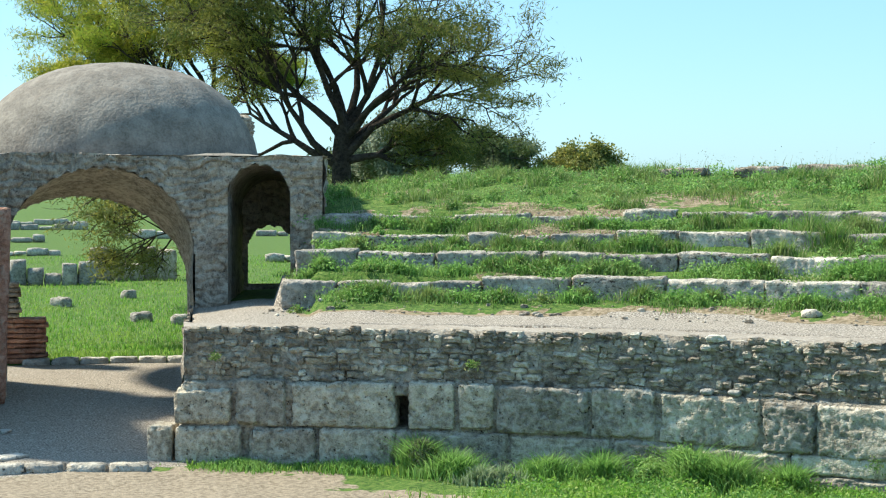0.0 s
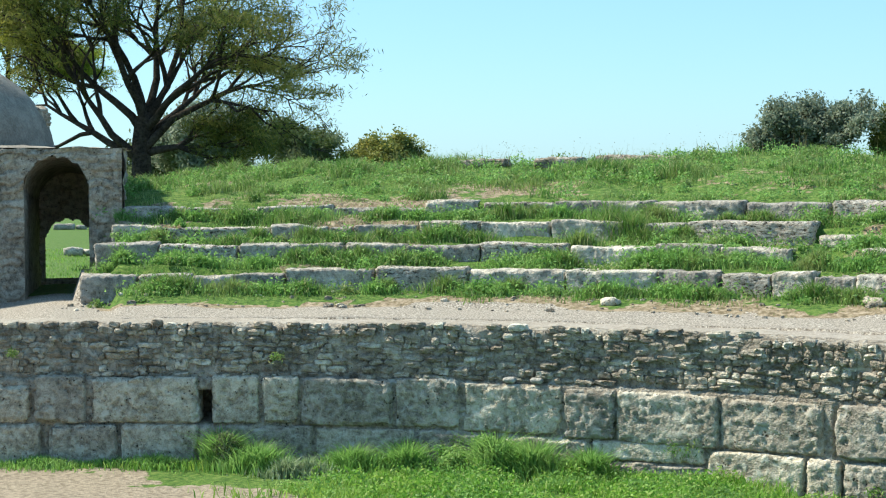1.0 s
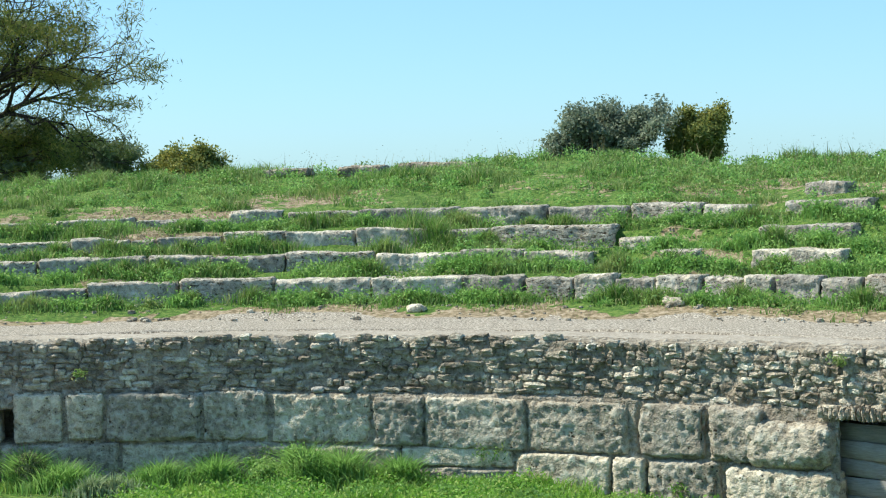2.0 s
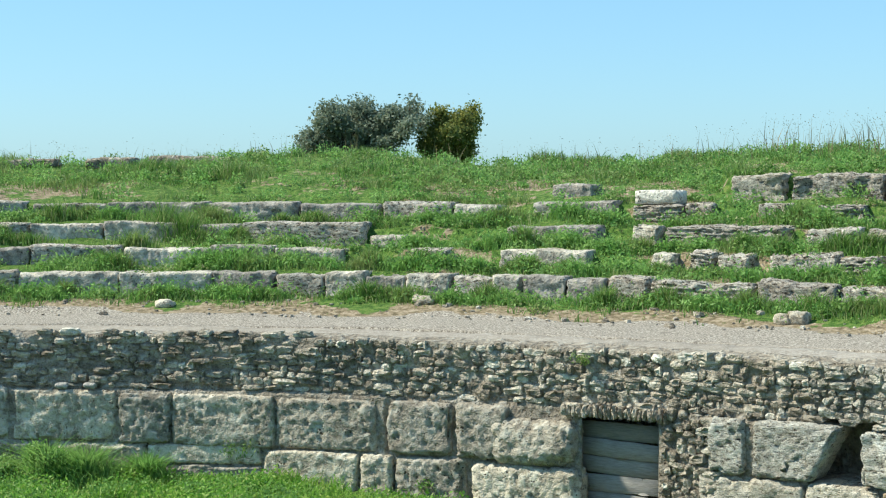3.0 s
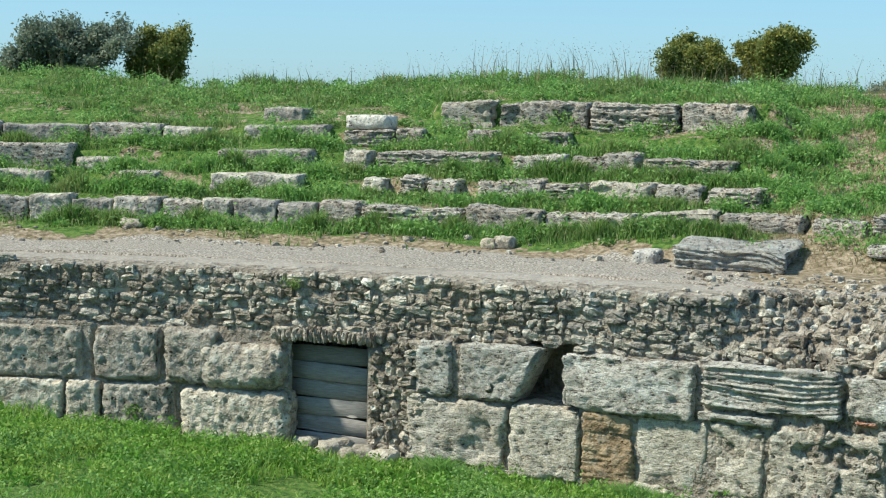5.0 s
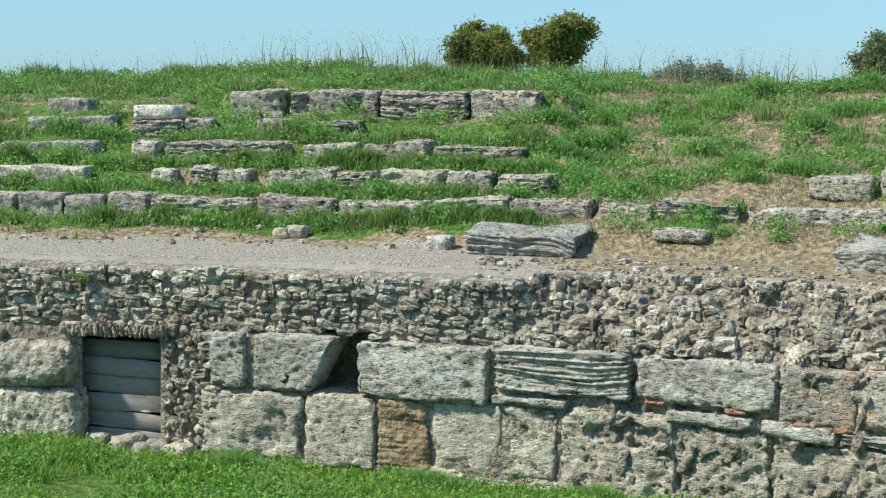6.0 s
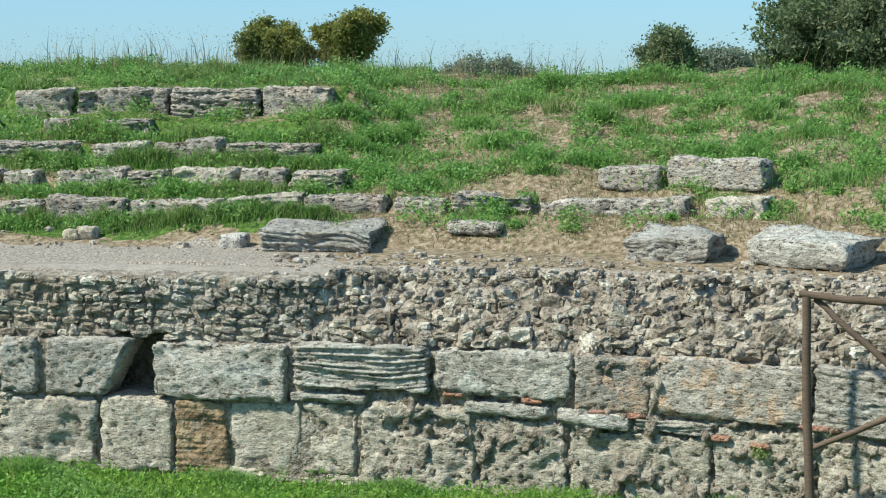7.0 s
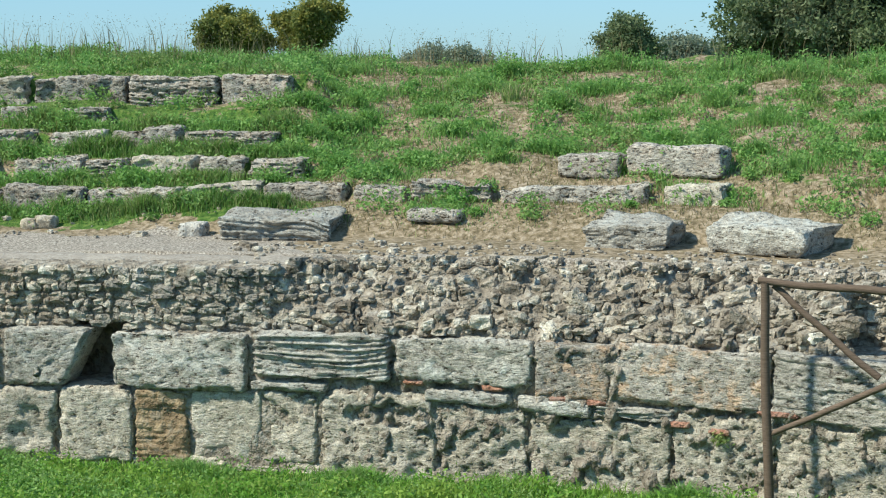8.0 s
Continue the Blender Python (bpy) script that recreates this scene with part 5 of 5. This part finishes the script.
TUFTS += [(-29, 3.1, 0.25, 0.4), (17.2, 4.2, 0.3, 0.3), (19.0, 4.0, 0.3, 0.35), (21, 3.0, 0.2, 0.5), (29.5, 3.5, 0.3, 0.4), (32.5, 4.2, 0.35, 0.5), (16.6, 5.2, 0.3, 0.3), (18.5, 7.6, 0.35, 0.4), (21.5, 8.2, 0.35, 0.5), (30.0, 8.5, 0.35, 0.5)]
YELLOW = [(-13.7, 5.0, 0.75, 0.3), (-12.9, 4.9, 0.7, 0.3), (-14.6, 4.4, 0.4, 0.3), (-26.3, 4.5, 0.4, 0.4), (-24.3, 5.2, 0.4, 0.5), (-22.0, 4.5, 0.35, 0.4), (-20.8, 3.9, 0.4, 0.3), (8.9, 4.7, 0.45, 0.2), (12.8, 3.9, 0.35, 0.3), (9.3, 3.1, 0.3, 0.4), (11.3, 5.4, 0.4, 0.3), (14.6, 4.6, 0.35, 0.3)]
rg = np.random.default_rng(57)
TUFTS += [(float(rg.uniform(16, 36.5)), float(rg.uniform(3.8, 10.2)), float(rg.uniform(0.2, 0.4)), float(rg.uniform(0.12, 0.4))) for i in range(70)]
for i in range(140):
    TUFTS.append((float(rg.uniform(-30.5, 16.0)), ROW_OFF[int(rg.integers(0, 4))] - float(rg.uniform(0.08, 0.3)), float(rg.uniform(0.18, 0.36)), float(rg.uniform(0.12, 0.42))))
YELLOW += [(float(rg.uniform(-30, 16)), ROW_OFF[int(rg.integers(0, 4))] - float(rg.uniform(0.08, 0.3)), float(rg.uniform(0.22, 0.45)), float(rg.uniform(0.12, 0.4))) for i in range(110)]
az, off, h = clump_points(39, YELLOW, 450, 0.8)
blades("yellow_tuft_grass", az, off, h * 0.72, 0.006, 0.7, SLOPE_GRASS, "tall yellowish grass tufts growing between the rows", 40)
az, off, h = clump_points(41, TUFTS, 420, 0.8)
blades("tall_tuft_grass", az, off, h * 0.72, 0.006, 0.95, WEED, "tall dense green tufts growing between the rows", 42)
FOOT = [(-26.7, -0.3, 0.5, 0.25), (-25.5, -0.6, 0.4, 0.5), (-22.3, -0.5, 0.35, 0.5), (-20.5, -0.4, 0.4, 0.4), (-17.5, -0.4, 0.55, 0.4), (-16.2, -0.4, 0.5, 0.4), (-14.3, -0.3, 0.4, 0.3), (12, -0.4, 0.2, 0.5), (18, -0.4, 0.2, 0.4), (29, -0.35, 0.22, 0.3), (5.5, -0.5, 0.25, 0.5), (-29, -0.3, 0.2, 0.6), (-32.5, -0.3, 0.15, 0.6)]
az, off, h = clump_points(43, FOOT, 1200, 0.7)
off = np.minimum(off, -0.14)
blades("foot_weeds", az, off, h * 1.05, 0.007, 0.95, WEED, "leafy weeds along the foot of the wall", 44)
az, off, h = clump_points(45, [(-23.9, -0.8, 0.25, 0.35), (-24.6, -0.9, 0.25, 0.3)], 500, 0.7)
blades("pale_weed", az, off, h, 0.01, 0.7, PALE_WEED, "pale silvery weed at the wall foot", 46)
# leafy clumps, domed, scattered over the bank and along the wall foot
def leafy(name, seed, count, a0, a1, o0, o1, density, hmax, mat, label, per=130):
    az, off, rg = scatter(seed, count, a0, a1, o0, o1, density)
    rad = rg.uniform(0.08, 0.28, len(az))
    r = face(az) + off
    c = np.stack([r * np.sin(np.radians(az)), r * np.cos(np.radians(az)), ground(az, r)], 1)
    n = len(az) * per
    d = rg.normal(0, 1, (n, 3))
    d /= np.linalg.norm(d, axis=1)[:, None]
    d[:, 2] = np.abs(d[:, 2])
    rr = np.repeat(rad, per)
    tallness = np.repeat(np.minimum(rad * rg.uniform(0.6, 1.3, len(az)), hmax), per)
    k = rg.uniform(0.3, 1.0, n) ** 0.5 * rg.uniform(0.8, 1.2, n)
    p = np.repeat(c, per, 0) + np.stack([d[:, 0] * rr * k, d[:, 1] * rr * k, d[:, 2] * tallness * k], 1)
    v, f = leaves(rg, p, 1, (0.01, 0.01, 0.01), 0.024, 0.45)
    return tagged(solid(name, v, f, mat, smooth=False), label, "weeds", kind="stuff")


leafy("bank_clumps", 71, 1300, -31, 37, 2.6, 10.8, lambda a, o: np.clip(slope_density(a, o) + 0.15 * (o > 3.2), 0, 0.6) * (1 - 0.7 * smooth(a, 15, 18)), 0.22, WEED, "leafy green clumps of weeds on the bank")
leafy("olive_clumps", 72, 1300, -31, 37, 2.6, 10.8, lambda a, o: np.clip(slope_density(a, o), 0, 0.6) * (1 - 0.75 * smooth(a, 15, 18)), 0.2, SLOPE_GRASS, "yellowish green clumps of weeds on the bank")
leafy("slope_clumps", 75, 420, 15.5, 37, 2.9, 10.4, lambda a, o: np.clip(0.25 + slope_density(a, o), 0.05, 0.7), 0.3, WEED, "small leafy weeds dotted over the bare bank", 170)
leafy("arena_clumps", 73, 1500, -27, 37, -3.5, -0.3, lambda a, o: np.clip(arena_density(a, o), 0, 0.7), 0.25, GRASS, "bright leafy clumps on the arena floor")
# tufts: leaves of the tall clumps, and tufts rooted in the wall's joints
rg = np.random.default_rng(81)
soft = []
for az, off, h, w in TUFTS:
    zg = float(ground(np.array([az]), face(np.array([az])) + off)[0])
    c = np.repeat(spot(az, off, zg)[None, :], 90, 0)
    d = rg.normal(0, 1, (90, 3)) * np.array([w * 0.75, w * 0.35, h * 0.32])
    d[:, 2] = np.abs(d[:, 2]) + 0.03
    soft.append(leaves(rg, c + d, 2, (0.02, 0.02, 0.02), 0.026, 0.4))
v, f = join(soft)
tagged(solid("tuft_leaves", v, f, WEED, smooth=False), "leafy green weeds growing through the tufts", "weeds", kind="stuff")
soft = []
for az, z, w in [(-11.2, 0.72, 0.16), (-4.9, 0.42, 0.08), (0.4, 1.86, 0.09), (-18.9, 0.62, 0.18), (-20.4, 0.58, 0.2), (-14.6, 0.42, 0.15), (30.2, 0.62, 0.07), (-24.9, 1.62, 0.06), (-33.6, 1.66, 0.05)]:
    c = np.repeat(spot(az, -0.13, z)[None, :], 40, 0) + rg.normal(0, 1, (40, 3)) * np.array([w * 0.6, 0.03, w * 0.3])
    soft.append(leaves(rg, c, 3, (0.02, 0.02, 0.02), 0.024, 0.3))
v, f = join(soft)
tagged(solid("wall_tufts", v, f, SLOPE_GRASS, smooth=False), "small green tufts rooted in the wall joints", "weeds", kind="stuff")
# low broad-leaved plants among the grass
rg = np.random.default_rng(47)
az, off, rg = scatter(47, 60000, -31, 37, 2.3, 11, lambda a, o: slope_density(a, o) * np.clip(0.3 + fnoise2(*xy(a, o), 1.6, 29.0), 0, 1) * (1 - 0.6 * smooth(a, 15, 18)))
r = face(az) + off
cc = np.stack([r * np.sin(np.radians(az)), r * np.cos(np.radians(az)), ground(az, r) + rg.uniform(0.02, 0.14, len(az))], 1)
v, f = leaves(rg, cc, 4, (0.04, 0.04, 0.025), 0.02, 0.35)
tagged(solid("bank_weeds", v, f, WEED, smooth=False), "low broad-leaved weeds among the grass", "weeds", kind="stuff")
az, off, rg = scatter(48, 60000, -26, 37, -4.4, -0.15, lambda a, o: arena_density(a, o) * np.clip(0.35 + fnoise2(*xy(a, o), 1.6, 30.0), 0, 1))
r = face(az) + off
cc = np.stack([r * np.sin(np.radians(az)), r * np.cos(np.radians(az)), ground(az, r) + rg.uniform(0.02, 0.15, len(az))], 1)
v, f = leaves(rg, cc, 4, (0.04, 0.04, 0.025), 0.016, 0.6)
tagged(solid("arena_weeds", v, f, WEED, smooth=False), "leafy weeds among the arena grass", "weeds", kind="stuff")
# dry stalks with seed heads along the crest
rg = np.random.default_rng(51)
n = 520
az = np.concatenate([rg.uniform(-22, 36, n), rg.normal(9.5, 3.0, 240), rg.normal(20, 3, 150)])
off = rg.uniform(8.5, 11.8, len(az))
h = rg.uniform(0.2, 0.62, len(az)) * (0.75 + 0.35 * smooth(az, 2, 8))
blades("dry_stalks", az, off, h * rg.uniform(0.75, 1.2, len(h)), 0.006, 0.45, DRY, "thin dry stalks standing along the crest", 52)
r = face(az) + off
tipp = np.stack([r * np.sin(np.radians(az)), r * np.cos(np.radians(az)), ground(az, r) + h * 0.93], 1)
v, f = leaves(rg, tipp, 5, (0.03, 0.03, 0.05), 0.009, 0.6)
tagged(solid("seed_heads", v, f, DRY, smooth=False), "small brown seed heads on dry stalks", "weeds", kind="stuff")
# short dry grass on the bare bank
az, off, rg = scatter(53, 60000, 14.5, 37, 2.5, 11.0, lambda a, o: np.clip(0.55 + 0.6 * fnoise2(*xy(a, o), 2.0, 38.0), 0.1, 1))
blades("dry_grass", az, off, rg.uniform(0.03, 0.11, len(az)), 0.005, 0.9, DRY, "short dry grass on the bare bank", 54)
# lawn beyond the arch
rg = np.random.default_rng(61)
az, r = rg.uniform(-42, -30.4, 30000), 30.6 + 40 * rg.random(30000) ** 1.5
blades("lawn_grass", az, r - face(az), rg.uniform(0.05, 0.16, 30000), 0.010, 0.6, GRASS, "short green lawn beyond the arch", 62)
